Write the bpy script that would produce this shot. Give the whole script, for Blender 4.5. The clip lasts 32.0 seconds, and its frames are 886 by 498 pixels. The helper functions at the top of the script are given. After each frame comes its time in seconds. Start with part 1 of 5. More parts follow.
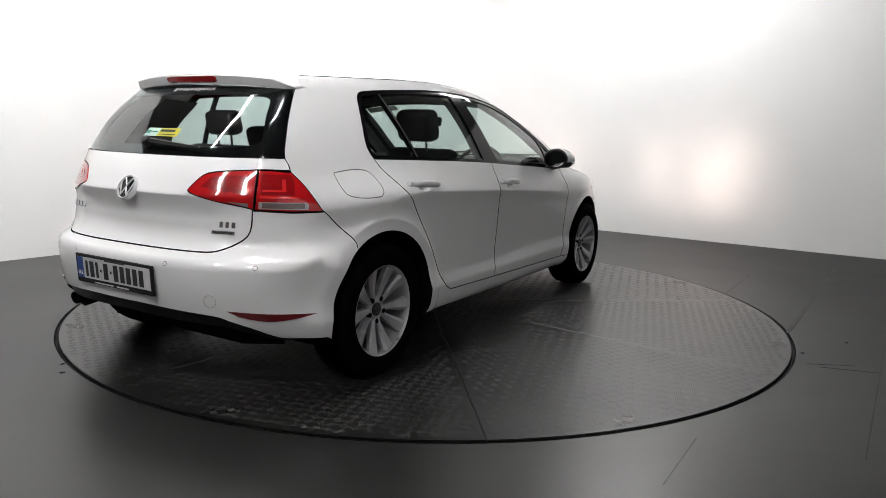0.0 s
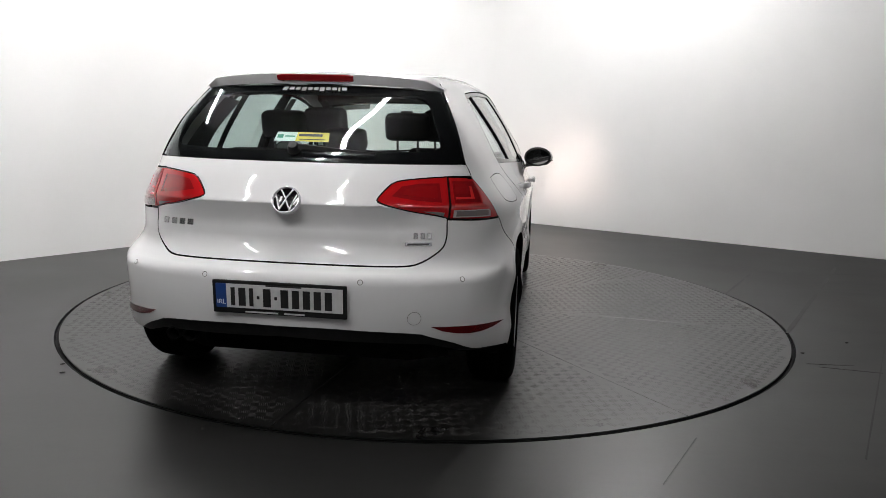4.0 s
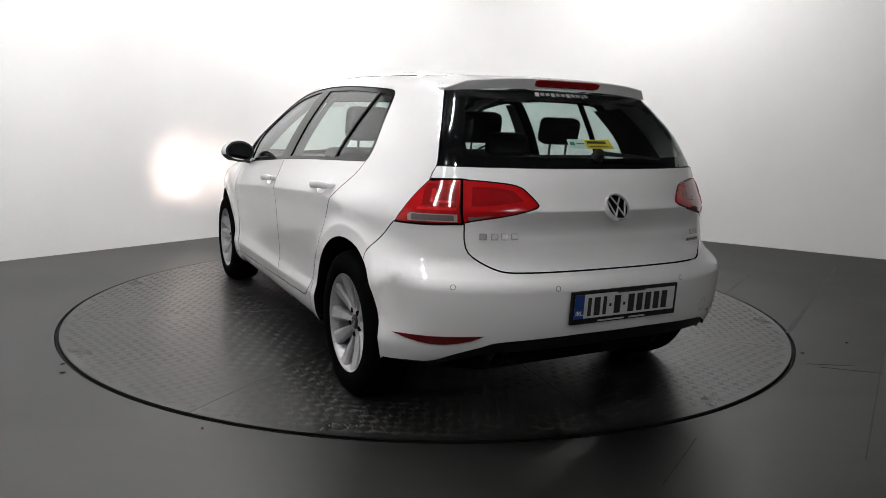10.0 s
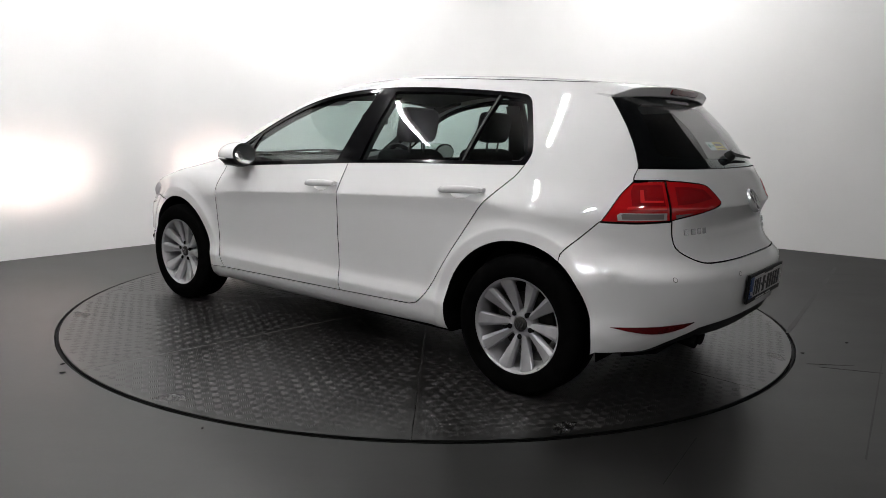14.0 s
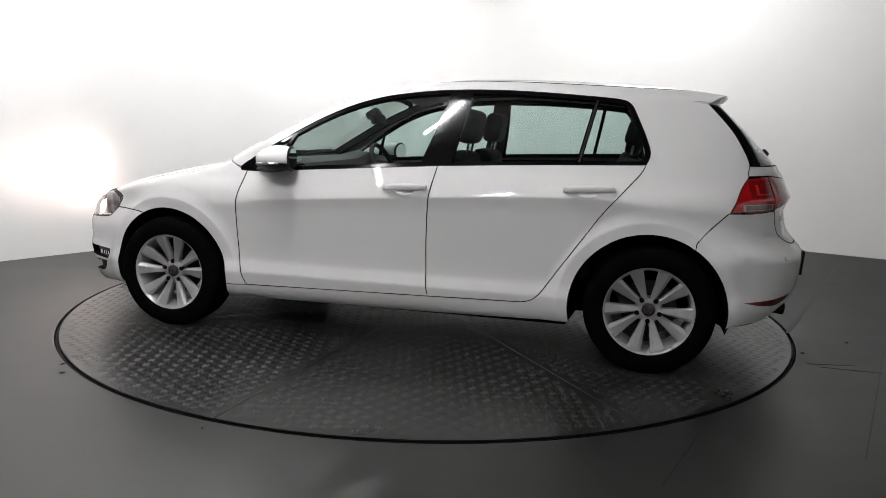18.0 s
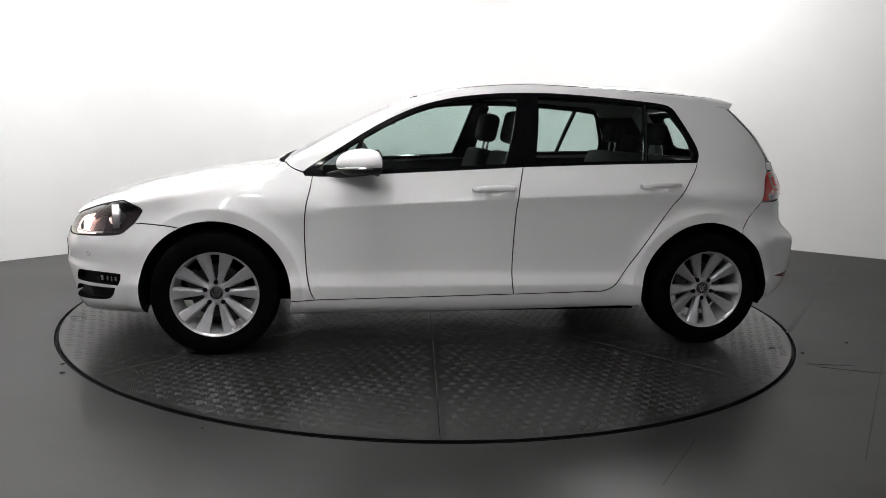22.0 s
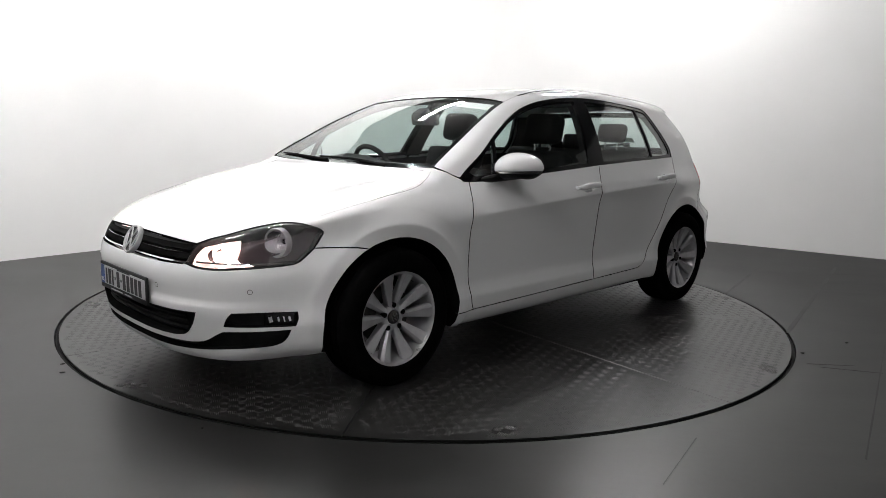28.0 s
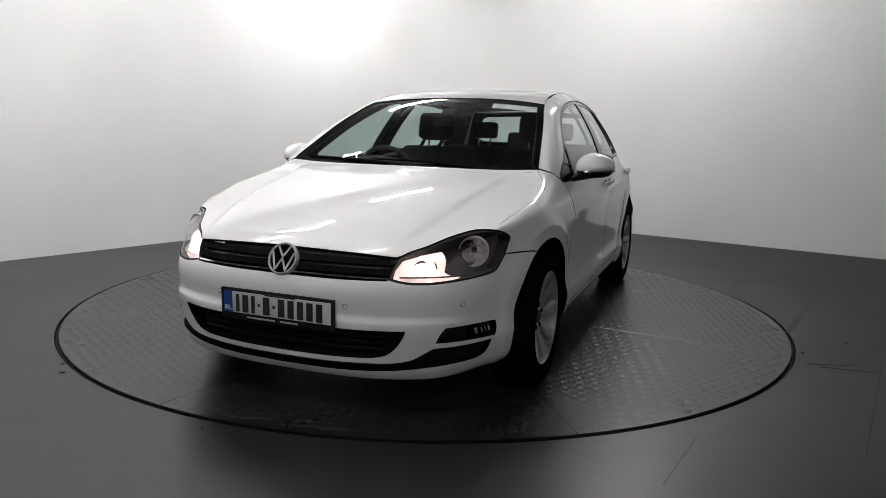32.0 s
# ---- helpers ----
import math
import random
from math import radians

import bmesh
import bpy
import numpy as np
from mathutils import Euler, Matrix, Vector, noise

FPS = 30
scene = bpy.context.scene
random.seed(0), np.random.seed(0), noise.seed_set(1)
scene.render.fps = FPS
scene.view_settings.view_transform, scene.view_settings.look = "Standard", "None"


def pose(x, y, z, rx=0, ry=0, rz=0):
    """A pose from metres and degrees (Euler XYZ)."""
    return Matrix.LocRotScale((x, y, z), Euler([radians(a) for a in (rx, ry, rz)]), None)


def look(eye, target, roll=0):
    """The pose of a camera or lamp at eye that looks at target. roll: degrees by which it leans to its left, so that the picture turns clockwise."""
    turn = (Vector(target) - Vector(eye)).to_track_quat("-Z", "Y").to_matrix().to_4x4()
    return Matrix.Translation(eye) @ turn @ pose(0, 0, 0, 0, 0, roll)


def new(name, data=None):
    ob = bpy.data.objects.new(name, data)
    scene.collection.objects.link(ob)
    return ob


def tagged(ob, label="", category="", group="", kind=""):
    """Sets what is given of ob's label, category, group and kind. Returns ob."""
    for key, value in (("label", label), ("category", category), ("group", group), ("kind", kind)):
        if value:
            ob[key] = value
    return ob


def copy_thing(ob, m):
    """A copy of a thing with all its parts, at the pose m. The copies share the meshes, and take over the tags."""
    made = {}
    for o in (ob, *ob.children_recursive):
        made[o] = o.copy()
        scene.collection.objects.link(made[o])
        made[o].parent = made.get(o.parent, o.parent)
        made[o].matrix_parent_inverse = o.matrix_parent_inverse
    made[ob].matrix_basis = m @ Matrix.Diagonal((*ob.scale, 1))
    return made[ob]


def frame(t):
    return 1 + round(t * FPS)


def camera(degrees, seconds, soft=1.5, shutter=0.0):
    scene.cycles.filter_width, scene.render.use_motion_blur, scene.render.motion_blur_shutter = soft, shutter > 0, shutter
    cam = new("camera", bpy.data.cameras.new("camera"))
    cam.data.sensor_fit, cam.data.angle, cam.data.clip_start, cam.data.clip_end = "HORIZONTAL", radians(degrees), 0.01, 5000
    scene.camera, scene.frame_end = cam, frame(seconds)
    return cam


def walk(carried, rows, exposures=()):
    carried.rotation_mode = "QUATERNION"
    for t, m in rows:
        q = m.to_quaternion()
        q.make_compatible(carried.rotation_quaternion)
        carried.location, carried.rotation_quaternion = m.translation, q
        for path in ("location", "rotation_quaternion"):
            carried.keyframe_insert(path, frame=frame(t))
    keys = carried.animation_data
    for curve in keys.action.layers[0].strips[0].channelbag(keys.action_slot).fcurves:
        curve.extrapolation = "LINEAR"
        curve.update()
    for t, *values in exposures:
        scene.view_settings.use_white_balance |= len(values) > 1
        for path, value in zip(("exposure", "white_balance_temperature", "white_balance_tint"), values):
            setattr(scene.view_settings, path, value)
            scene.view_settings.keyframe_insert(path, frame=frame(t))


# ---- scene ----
cam = camera(63.343, 32.0, 0.85)
EYE = look((0.0000, -4.7803, 1.1538), (0.0864, 0.1520, 0.3387), 1.510)
walk(cam, [(0, EYE), (32, EYE)], [(0, 0.27), (2, 0.15), (4, 0.07), (7, 0.10), (9, 0.05), (11, -0.02), (13, -0.04), (17, 0.12), (20, 0.23), (25, 0.31), (28, 0.22), (29, 0.10), (30, -0.01), (31, -0.11), (32, -0.28)])


world = bpy.data.worlds.new("world")
scene.world = world
world.use_nodes = True
world.node_tree.nodes["Background"].inputs[0].default_value = (0.02, 0.02, 0.02, 1)
# ---- materials ----
def material(name, colour, rough=0.5, metal=0.0, coat=0.0, spec=0.5, coat_rough=0.03):
    m = bpy.data.materials.new(name)
    m.use_nodes = True
    b = m.node_tree.nodes["Principled BSDF"]
    b.inputs["Base Color"].default_value = (*colour, 1)
    b.inputs["Roughness"].default_value = rough
    b.inputs["Metallic"].default_value = metal
    b.inputs["Coat Weight"].default_value = coat
    b.inputs["Coat Roughness"].default_value = coat_rough
    b.inputs["Specular IOR Level"].default_value = spec
    return m


def node(m, kind, **values):
    n = m.node_tree.nodes.new(kind)
    for key, value in values.items():
        if key in n.inputs:
            n.inputs[key].default_value = value
    return n


def join(m, a, b):
    m.node_tree.links.new(a, b)


def grain(m, scale, low, high, rough=None, bump=0.0, detail=6.0, stretch=None, bump_scale=None, distance=0.01):
    """Noise in the base colour between low and high, and in the roughness and relief if given."""
    b = m.node_tree.nodes["Principled BSDF"]
    where = node(m, "ShaderNodeTexCoord").outputs["Object"]
    if stretch:
        mapping = node(m, "ShaderNodeMapping")
        mapping.inputs["Scale"].default_value = stretch
        join(m, where, mapping.inputs["Vector"])
        where = mapping.outputs["Vector"]
    n = node(m, "ShaderNodeTexNoise", Scale=scale, Detail=detail)
    join(m, where, n.inputs["Vector"])
    ramp = node(m, "ShaderNodeValToRGB")
    ramp.color_ramp.elements[0].position, ramp.color_ramp.elements[1].position = 0.3, 0.72
    ramp.color_ramp.elements[0].color, ramp.color_ramp.elements[1].color = (*low, 1), (*high, 1)
    join(m, n.outputs["Fac"], ramp.inputs["Fac"])
    join(m, ramp.outputs["Color"], b.inputs["Base Color"])
    if rough:
        r = node(m, "ShaderNodeMapRange")
        r.inputs["To Min"].default_value, r.inputs["To Max"].default_value = rough
        join(m, n.outputs["Fac"], r.inputs["Value"])
        join(m, r.outputs["Result"], b.inputs["Roughness"])
    if bump:
        n2 = node(m, "ShaderNodeTexNoise", Scale=bump_scale or scale * 6, Detail=4.0)
        join(m, where, n2.inputs["Vector"])
        bp = node(m, "ShaderNodeBump", Strength=bump, Distance=distance)
        join(m, n2.outputs["Fac"], bp.inputs["Height"])
        join(m, bp.outputs["Normal"], b.inputs["Normal"])
    return m


def glow(name, colour, strength):
    m = material(name, colour, 0.4)
    b = m.node_tree.nodes["Principled BSDF"]
    b.inputs["Emission Color"].default_value = (*colour, 1)
    b.inputs["Emission Strength"].default_value = strength
    return m


def clear_glass(name, tint, reflect=1.0, low=0.065):
    """A thin pane: light passes straight through, tinted, and the surface mirrors by angle."""
    m = bpy.data.materials.new(name)
    m.use_nodes = True
    t = m.node_tree
    t.nodes.remove(t.nodes["Principled BSDF"])
    see = node(m, "ShaderNodeBsdfTransparent", Color=(*tint, 1))
    shine = node(m, "ShaderNodeBsdfGlossy", Color=(reflect, reflect, reflect, 1), Roughness=0.0)
    facing = node(m, "ShaderNodeLayerWeight", Blend=0.5)
    power = node(m, "ShaderNodeMath")
    power.operation, power.inputs[1].default_value = "POWER", 5.0
    share = node(m, "ShaderNodeMath")
    share.operation, share.inputs[1].default_value, share.inputs[2].default_value = "MULTIPLY_ADD", 0.92, low
    join(m, facing.outputs["Facing"], power.inputs[0])
    join(m, power.outputs[0], share.inputs[0])
    mix = node(m, "ShaderNodeMixShader")
    join(m, share.outputs[0], mix.inputs[0])
    join(m, see.outputs[0], mix.inputs[1])
    join(m, shine.outputs[0], mix.inputs[2])
    join(m, mix.outputs[0], t.nodes["Material Output"].inputs["Surface"])
    return m


PAINT = grain(material("white_paint", (0.68, 0.68, 0.68), 0.6, 0, 1.0, 0.08), 1.4, (0.665, 0.665, 0.665), (0.695, 0.695, 0.695), rough=(0.55, 0.65))
BLACK_TRIM = grain(material("black_trim", (0.008, 0.008, 0.008), 0.5, spec=0.25), 30, (0.005, 0.005, 0.005), (0.010, 0.010, 0.010), bump=0.05, bump_scale=300)
GLOSS_BLACK = material("gloss_black", (0.003, 0.003, 0.0035), 0.10, 0, 0.0, 0.22)
UNDER = grain(material("underbody", (0.004, 0.004, 0.004), 0.9, spec=0.05), 12, (0.002, 0.002, 0.002), (0.006, 0.006, 0.006))
RUBBER = grain(material("rubber", (0.004, 0.004, 0.004), 0.9, spec=0.01), 18, (0.0015, 0.0015, 0.0015), (0.0035, 0.0035, 0.0035), bump=0.2, bump_scale=120, distance=0.002)
ALLOY = grain(material("alloy", (0.30, 0.30, 0.31), 0.30, 0.45), 20, (0.36, 0.36, 0.37), (0.44, 0.44, 0.45), rough=(0.24, 0.36))
DARK_METAL = grain(material("dark_metal", (0.05, 0.05, 0.05), 0.5, 0.7), 25, (0.03, 0.03, 0.03), (0.07, 0.065, 0.06))
CHROME = material("chrome", (0.75, 0.75, 0.76), 0.08, 1.0)
BADGE_METAL = material("badge_chrome", (0.62, 0.62, 0.63), 0.25, 0.5)
SATIN = material("satin_chrome", (0.55, 0.55, 0.56), 0.25, 1.0)
WINDOW = clear_glass("window_glass", (0.70, 0.80, 0.77))
SCREEN = clear_glass("screen_glass", (0.74, 0.82, 0.80))
LENS = clear_glass("lamp_lens", (0.93, 0.93, 0.93))
RED_LENS = material("red_lens", (0.38, 0.006, 0.008), 0.08, 0, 1.0)
RED_REFLECTOR = material("red_reflector", (0.10, 0.003, 0.005), 0.15, 0, 1.0)
RED_DARK = material("dark_red_lens", (0.22, 0.004, 0.006), 0.1, 0, 1.0)
RED_MID = material("mid_red_lens", (0.25, 0.004, 0.006), 0.1, 0, 1.0)
RED_BRIGHT = material("bright_red_lens", (0.58, 0.016, 0.016), 0.12, 0, 1.0)
CLEAR_EDGE = material("clear_lens_edge", (0.36, 0.31, 0.31), 0.15, 0, 1.0)
CLEAR_PLASTIC = material("clear_lens_strip", (0.15, 0.12, 0.12), 0.12, 0, 1.0)
FABRIC = grain(material("seat_fabric", (0.020, 0.020, 0.021), 0.9, spec=0.1), 60, (0.014, 0.014, 0.015), (0.027, 0.027, 0.028), bump=0.3, bump_scale=500, distance=0.002)
CABIN = grain(material("cabin_plastic", (0.018, 0.018, 0.018), 0.65, spec=0.15), 40, (0.013, 0.013, 0.013), (0.024, 0.024, 0.024), bump=0.1, bump_scale=400)
HEADLINER = grain(material("headliner", (0.10, 0.10, 0.10), 0.95), 50, (0.08, 0.08, 0.08), (0.12, 0.12, 0.115))
PLATE_WHITE = grain(material("plate_white", (0.50, 0.50, 0.50), 0.4), 30, (0.46, 0.46, 0.46), (0.53, 0.53, 0.53))
PLATE_BLUE = material("plate_blue", (0.010, 0.045, 0.19), 0.4)
INK = material("ink", (0.01, 0.01, 0.01), 0.5)
WHITE_INK = material("white_ink", (0.8, 0.8, 0.8), 0.5)
STICKER_YELLOW = material("sticker_yellow", (0.62, 0.50, 0.03), 0.5)
STICKER_PALE = material("sticker_pale", (0.58, 0.70, 0.66), 0.5)
STICKER_GREEN = material("sticker_green", (0.02, 0.22, 0.14), 0.5)
MIRROR = material("mirror_glass", (0.8, 0.8, 0.8), 0.02, 1.0)
LAMP_HOT = glow("lamp_on", (1.0, 0.80, 0.72), 80000.0)
LAMP_WARM = glow("lamp_glow", (1.0, 0.76, 0.68), 13000.0)
# the burner's light on the reflector is put in as emission
LAMP_LIT = glow("lit_reflector", (1.0, 0.72, 0.66), 1.2)
facets = node(LAMP_LIT, "ShaderNodeTexVoronoi", Scale=42.0)
join(LAMP_LIT, node(LAMP_LIT, "ShaderNodeTexCoord").outputs["Object"], facets.inputs["Vector"])
spread = node(LAMP_LIT, "ShaderNodeMapRange")
spread.inputs["To Min"].default_value, spread.inputs["To Max"].default_value = 0.35, 2.2
join(LAMP_LIT, facets.outputs["Color"], spread.inputs["Value"])
join(LAMP_LIT, spread.outputs["Result"], LAMP_LIT.node_tree.nodes["Principled BSDF"].inputs["Emission Strength"])
# mask and ring glow by emission too, as if lit by the burner
LAMP_CORE = glow("lit_core", (1.0, 0.86, 0.82), 2.0)
BOWL = material("lamp_bowl", (0.72, 0.72, 0.72), 0.28, 0.85)
LAMP_GREY = material("lamp_housing", (0.048, 0.036, 0.040), 0.26, 0.2)
BOWL_DIM = material("lamp_bowl_dim", (0.52, 0.51, 0.52), 0.34, 0.75)
TUBE_GLOW = glow("tube_glow", (1.0, 0.982, 0.985), 235.0)
# weaker copy of the tube, turned down to balance the light
TUBE_DIM = glow("tube_glow_worn", (1.0, 0.982, 0.985), 135.0)
# ---- helpers for meshes ----
def mesh_object(name, points, faces, mat, parent=None, label="", smooth=True):
    me = bpy.data.meshes.new(name)
    me.from_pydata([tuple(map(float, q)) for q in points], [], [tuple(map(int, q)) for q in faces])
    me.materials.append(mat)
    if smooth:
        me.shade_smooth()
    ob = new(name, me)
    if parent:
        ob.parent = parent
    if label:
        ob["label"] = label
    return ob


def part(name, bm, mat, parent, label="", smooth=False, angle=35):
    """Links a bmesh as one mesh object under a thing or a part."""
    me = bpy.data.meshes.new(name)
    bmesh.ops.recalc_face_normals(bm, faces=bm.faces[:])
    if smooth:
        for e in bm.edges:
            if len(e.link_faces) == 2 and e.calc_face_angle(0) > radians(angle):
                e.smooth = False
        for f in bm.faces:
            f.smooth = True
    bm.to_mesh(me)
    bm.free()
    me.materials.append(mat)
    ob = new(name, me)
    if parent:
        ob.parent = parent
    if label:
        ob["label"] = label
    return ob


def box(bm, size, m=Matrix(), bevel=0.0, segments=2):
    made = bmesh.ops.create_cube(bm, size=1.0, matrix=m @ Matrix.Diagonal((*size, 1)))
    if bevel:
        edges = list({e for v in made["verts"] for e in v.link_edges})
        bmesh.ops.bevel(bm, geom=edges, offset=bevel, segments=segments, affect="EDGES", profile=0.6)
    return bm


def rod(bm, a, b, r1, r2=None, sides=16):
    a, b = Vector(a), Vector(b)
    m = Matrix.Translation((a + b) / 2) @ (b - a).to_track_quat("Z", "Y").to_matrix().to_4x4()
    bmesh.ops.create_cone(bm, cap_ends=True, segments=sides, radius1=r1, radius2=r1 if r2 is None else r2, depth=(b - a).length, matrix=m)
    return bm


def lathe(bm, profile, m=Matrix(), steps=48, closed=False):
    """Turns a profile of (radius, height) round the z axis of m."""
    rows = []
    for i in range(steps):
        a = 2 * math.pi * i / steps
        rows.append([bm.verts.new(m @ Vector((r * math.cos(a), r * math.sin(a), h))) for r, h in profile])
    n = len(profile)
    for i in range(steps):
        p, q = rows[i], rows[(i + 1) % steps]
        for j in range(n if closed else n - 1):
            bm.faces.new((p[j], q[j], q[(j + 1) % n], p[(j + 1) % n]))
    return bm


def prism(bm, outline, low, high, m=Matrix()):
    """A slab with the outline (x, y) between two heights."""
    a = [bm.verts.new(m @ Vector((x, y, low))) for x, y in outline]
    b = [bm.verts.new(m @ Vector((x, y, high))) for x, y in outline]
    bm.faces.new(a[::-1])
    bm.faces.new(b)
    for i in range(len(a)):
        j = (i + 1) % len(a)
        bm.faces.new((a[i], a[j], b[j], b[i]))
    return bm


# ---- the room: two white walls that meet in a rounded corner behind the platform ----
CORNER, LEFT, RIGHT = Vector((-0.066, 5.511)), Vector((-0.633, -0.774)), Vector((0.826, -0.564))
HEIGHT = 3.5
ends = [CORNER + LEFT * 13.5, CORNER + LEFT * 13.5 + RIGHT * 12.0, CORNER + RIGHT * 12.0]
bend = []
for i in range(13):
    t = i / 12
    a, c = CORNER + LEFT * 1.0, CORNER + RIGHT * 1.0
    bend.append(a * (1 - t) ** 2 + CORNER * 2 * t * (1 - t) + c * t * t)

WALL = grain(material("wall_paint", (0.8, 0.8, 0.79), 0.7), 0.8, (0.77, 0.77, 0.76), (0.83, 0.83, 0.82), bump=0.04, bump_scale=60, distance=0.004)
WALL_BOUNCE = grain(material("wall_beside", (0.7, 0.7, 0.7), 0.8), 0.8, (0.66, 0.66, 0.66), (0.73, 0.73, 0.725))
WALL_BACK = grain(material("wall_behind", (0.15, 0.15, 0.15), 0.8), 0.8, (0.12, 0.12, 0.12), (0.18, 0.18, 0.178))
CEILING = grain(material("ceiling_dark", (0.08, 0.08, 0.08), 0.8), 2.0, (0.06, 0.06, 0.06), (0.10, 0.10, 0.10))


def wall(name, line, mat, label):
    """A wall of 0.15 m thickness whose inner face follows the line."""
    inner = [Vector(q) for q in line]
    outer = []
    for i, q in enumerate(inner):
        d = (inner[min(i + 1, len(inner) - 1)] - inner[max(i - 1, 0)]).normalized()
        outer.append(q + Vector((d.y, -d.x)) * -0.15)
    bm = bmesh.new()
    prism(bm, [tuple(q) for q in inner + outer[::-1]], -0.1, HEIGHT)
    return tagged(part(name, bm, mat, None, smooth=True), label, "wall", kind="structure")


wall("wall_corner", [ends[2], *bend[::-1], ends[0]], WALL, "smooth white painted studio wall with a rounded corner")
# pale line at the wall's foot, built as a thin strip
FOOT_STRIP = grain(material("skirting", (0.85, 0.85, 0.84), 0.4), 6, (0.80, 0.80, 0.79), (0.88, 0.88, 0.87))
bm = bmesh.new()
line = [CORNER + RIGHT * 11.9, *[q for q in bend[::-1]], CORNER + LEFT * 13.4]
inner_line, outer_line = [], []
for i, q in enumerate(line):
    d = (line[min(i + 1, len(line) - 1)] - line[max(i - 1, 0)]).normalized()
    inner_line.append(q - Vector((d.y, -d.x)) * -0.006)
    outer_line.append(q + Vector((d.y, -d.x)) * -0.02)
prism(bm, [tuple(q) for q in inner_line + outer_line[::-1]], 0.0005, 0.012)
tagged(part("baseboard", bm, FOOT_STRIP, None), "thin pale strip along the foot of the white wall", "skirting", kind="structure")
# out of view, set dark to keep shadows deep
wall("wall_front", [ends[0], ends[1]], WALL_BACK, "unseen dark grey wall added behind the camera")
# out of view, set white to bounce fill onto the car
wall("wall_east", [ends[1], ends[2]], WALL_BOUNCE, "unseen white wall added beside the camera for bounce")
bm = bmesh.new()
prism(bm, [tuple(q) for q in (ends[0], ends[1], ends[2], *bend[::-1])], HEIGHT, HEIGHT + 0.15)
tagged(part("ceiling", bm, CEILING, None), "dark grey studio ceiling", "ceiling", kind="structure")

R = 2.258
FLOOR = grain(material("floor_paint", (0.02, 0.02, 0.02), 0.35, spec=0.50), 0.9, (0.0060, 0.0059, 0.0057), (0.0100, 0.0098, 0.0095), rough=(0.29, 0.41), bump=0.03, bump_scale=25, distance=0.006)


def streaks_and_dimming(m, start, end):
    """Drag marks and dried puddles in the floor's paint, thickest on one side of the room; also dims the floor's sheen
    there.
    """
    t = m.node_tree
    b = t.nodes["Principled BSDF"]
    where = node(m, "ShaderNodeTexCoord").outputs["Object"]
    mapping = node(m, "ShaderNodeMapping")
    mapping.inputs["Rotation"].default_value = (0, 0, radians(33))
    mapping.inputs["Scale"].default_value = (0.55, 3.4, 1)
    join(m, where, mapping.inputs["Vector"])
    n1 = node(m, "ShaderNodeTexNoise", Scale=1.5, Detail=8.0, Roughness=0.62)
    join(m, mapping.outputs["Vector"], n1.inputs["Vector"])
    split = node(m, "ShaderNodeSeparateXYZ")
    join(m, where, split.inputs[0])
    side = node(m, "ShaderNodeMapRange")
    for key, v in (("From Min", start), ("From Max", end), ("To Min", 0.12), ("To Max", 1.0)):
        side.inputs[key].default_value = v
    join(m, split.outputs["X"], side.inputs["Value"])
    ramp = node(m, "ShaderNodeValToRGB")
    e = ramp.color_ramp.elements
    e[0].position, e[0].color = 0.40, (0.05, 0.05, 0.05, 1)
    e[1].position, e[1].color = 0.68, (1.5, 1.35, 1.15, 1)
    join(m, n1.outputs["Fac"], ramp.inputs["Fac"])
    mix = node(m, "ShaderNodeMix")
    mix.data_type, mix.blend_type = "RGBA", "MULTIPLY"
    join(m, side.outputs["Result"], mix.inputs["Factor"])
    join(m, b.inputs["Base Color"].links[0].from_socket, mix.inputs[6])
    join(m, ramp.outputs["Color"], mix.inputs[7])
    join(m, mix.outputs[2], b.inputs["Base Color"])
    # gloss falls with x: the weaker wall reflection there is put into the paint
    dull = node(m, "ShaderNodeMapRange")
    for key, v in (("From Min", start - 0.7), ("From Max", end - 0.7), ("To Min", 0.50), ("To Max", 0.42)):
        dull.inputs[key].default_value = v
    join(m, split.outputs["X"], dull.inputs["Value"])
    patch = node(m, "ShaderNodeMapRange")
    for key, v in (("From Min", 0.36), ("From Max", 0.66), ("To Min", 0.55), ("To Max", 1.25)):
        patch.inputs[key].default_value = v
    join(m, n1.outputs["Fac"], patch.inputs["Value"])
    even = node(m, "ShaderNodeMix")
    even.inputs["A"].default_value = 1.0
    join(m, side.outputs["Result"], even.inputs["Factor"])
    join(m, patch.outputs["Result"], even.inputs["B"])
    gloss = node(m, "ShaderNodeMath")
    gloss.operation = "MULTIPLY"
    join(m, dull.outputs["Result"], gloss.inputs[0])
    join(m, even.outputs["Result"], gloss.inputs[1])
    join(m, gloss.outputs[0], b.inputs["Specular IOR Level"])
    rough = node(m, "ShaderNodeMath")
    rough.operation = "MULTIPLY_ADD"
    rough.inputs[1].default_value = 0.30
    part_side = node(m, "ShaderNodeMath")
    part_side.operation = "MULTIPLY"
    join(m, n1.outputs["Fac"], part_side.inputs[0])
    join(m, side.outputs["Result"], part_side.inputs[1])
    join(m, part_side.outputs[0], rough.inputs[0])
    join(m, b.inputs["Roughness"].links[0].from_socket, rough.inputs[2])
    join(m, rough.outputs[0], b.inputs["Roughness"])


streaks_and_dimming(FLOOR, 1.2, 3.0)
n = 128
rim_points = [(math.cos(2 * math.pi * i / n), math.sin(2 * math.pi * i / n)) for i in range(n)]
bm = bmesh.new()
outer = [Vector(q) for q in (ends[0], ends[1], ends[2], *bend[::-1])]
loop_out = [bm.verts.new((q.x, q.y, 0)) for q in outer]
loop_in = [bm.verts.new((R * x, R * y, 0)) for x, y in rim_points]
edges = [bm.edges.new((l[i], l[(i + 1) % len(l)])) for l in (loop_out, loop_in) for i in range(len(l))]
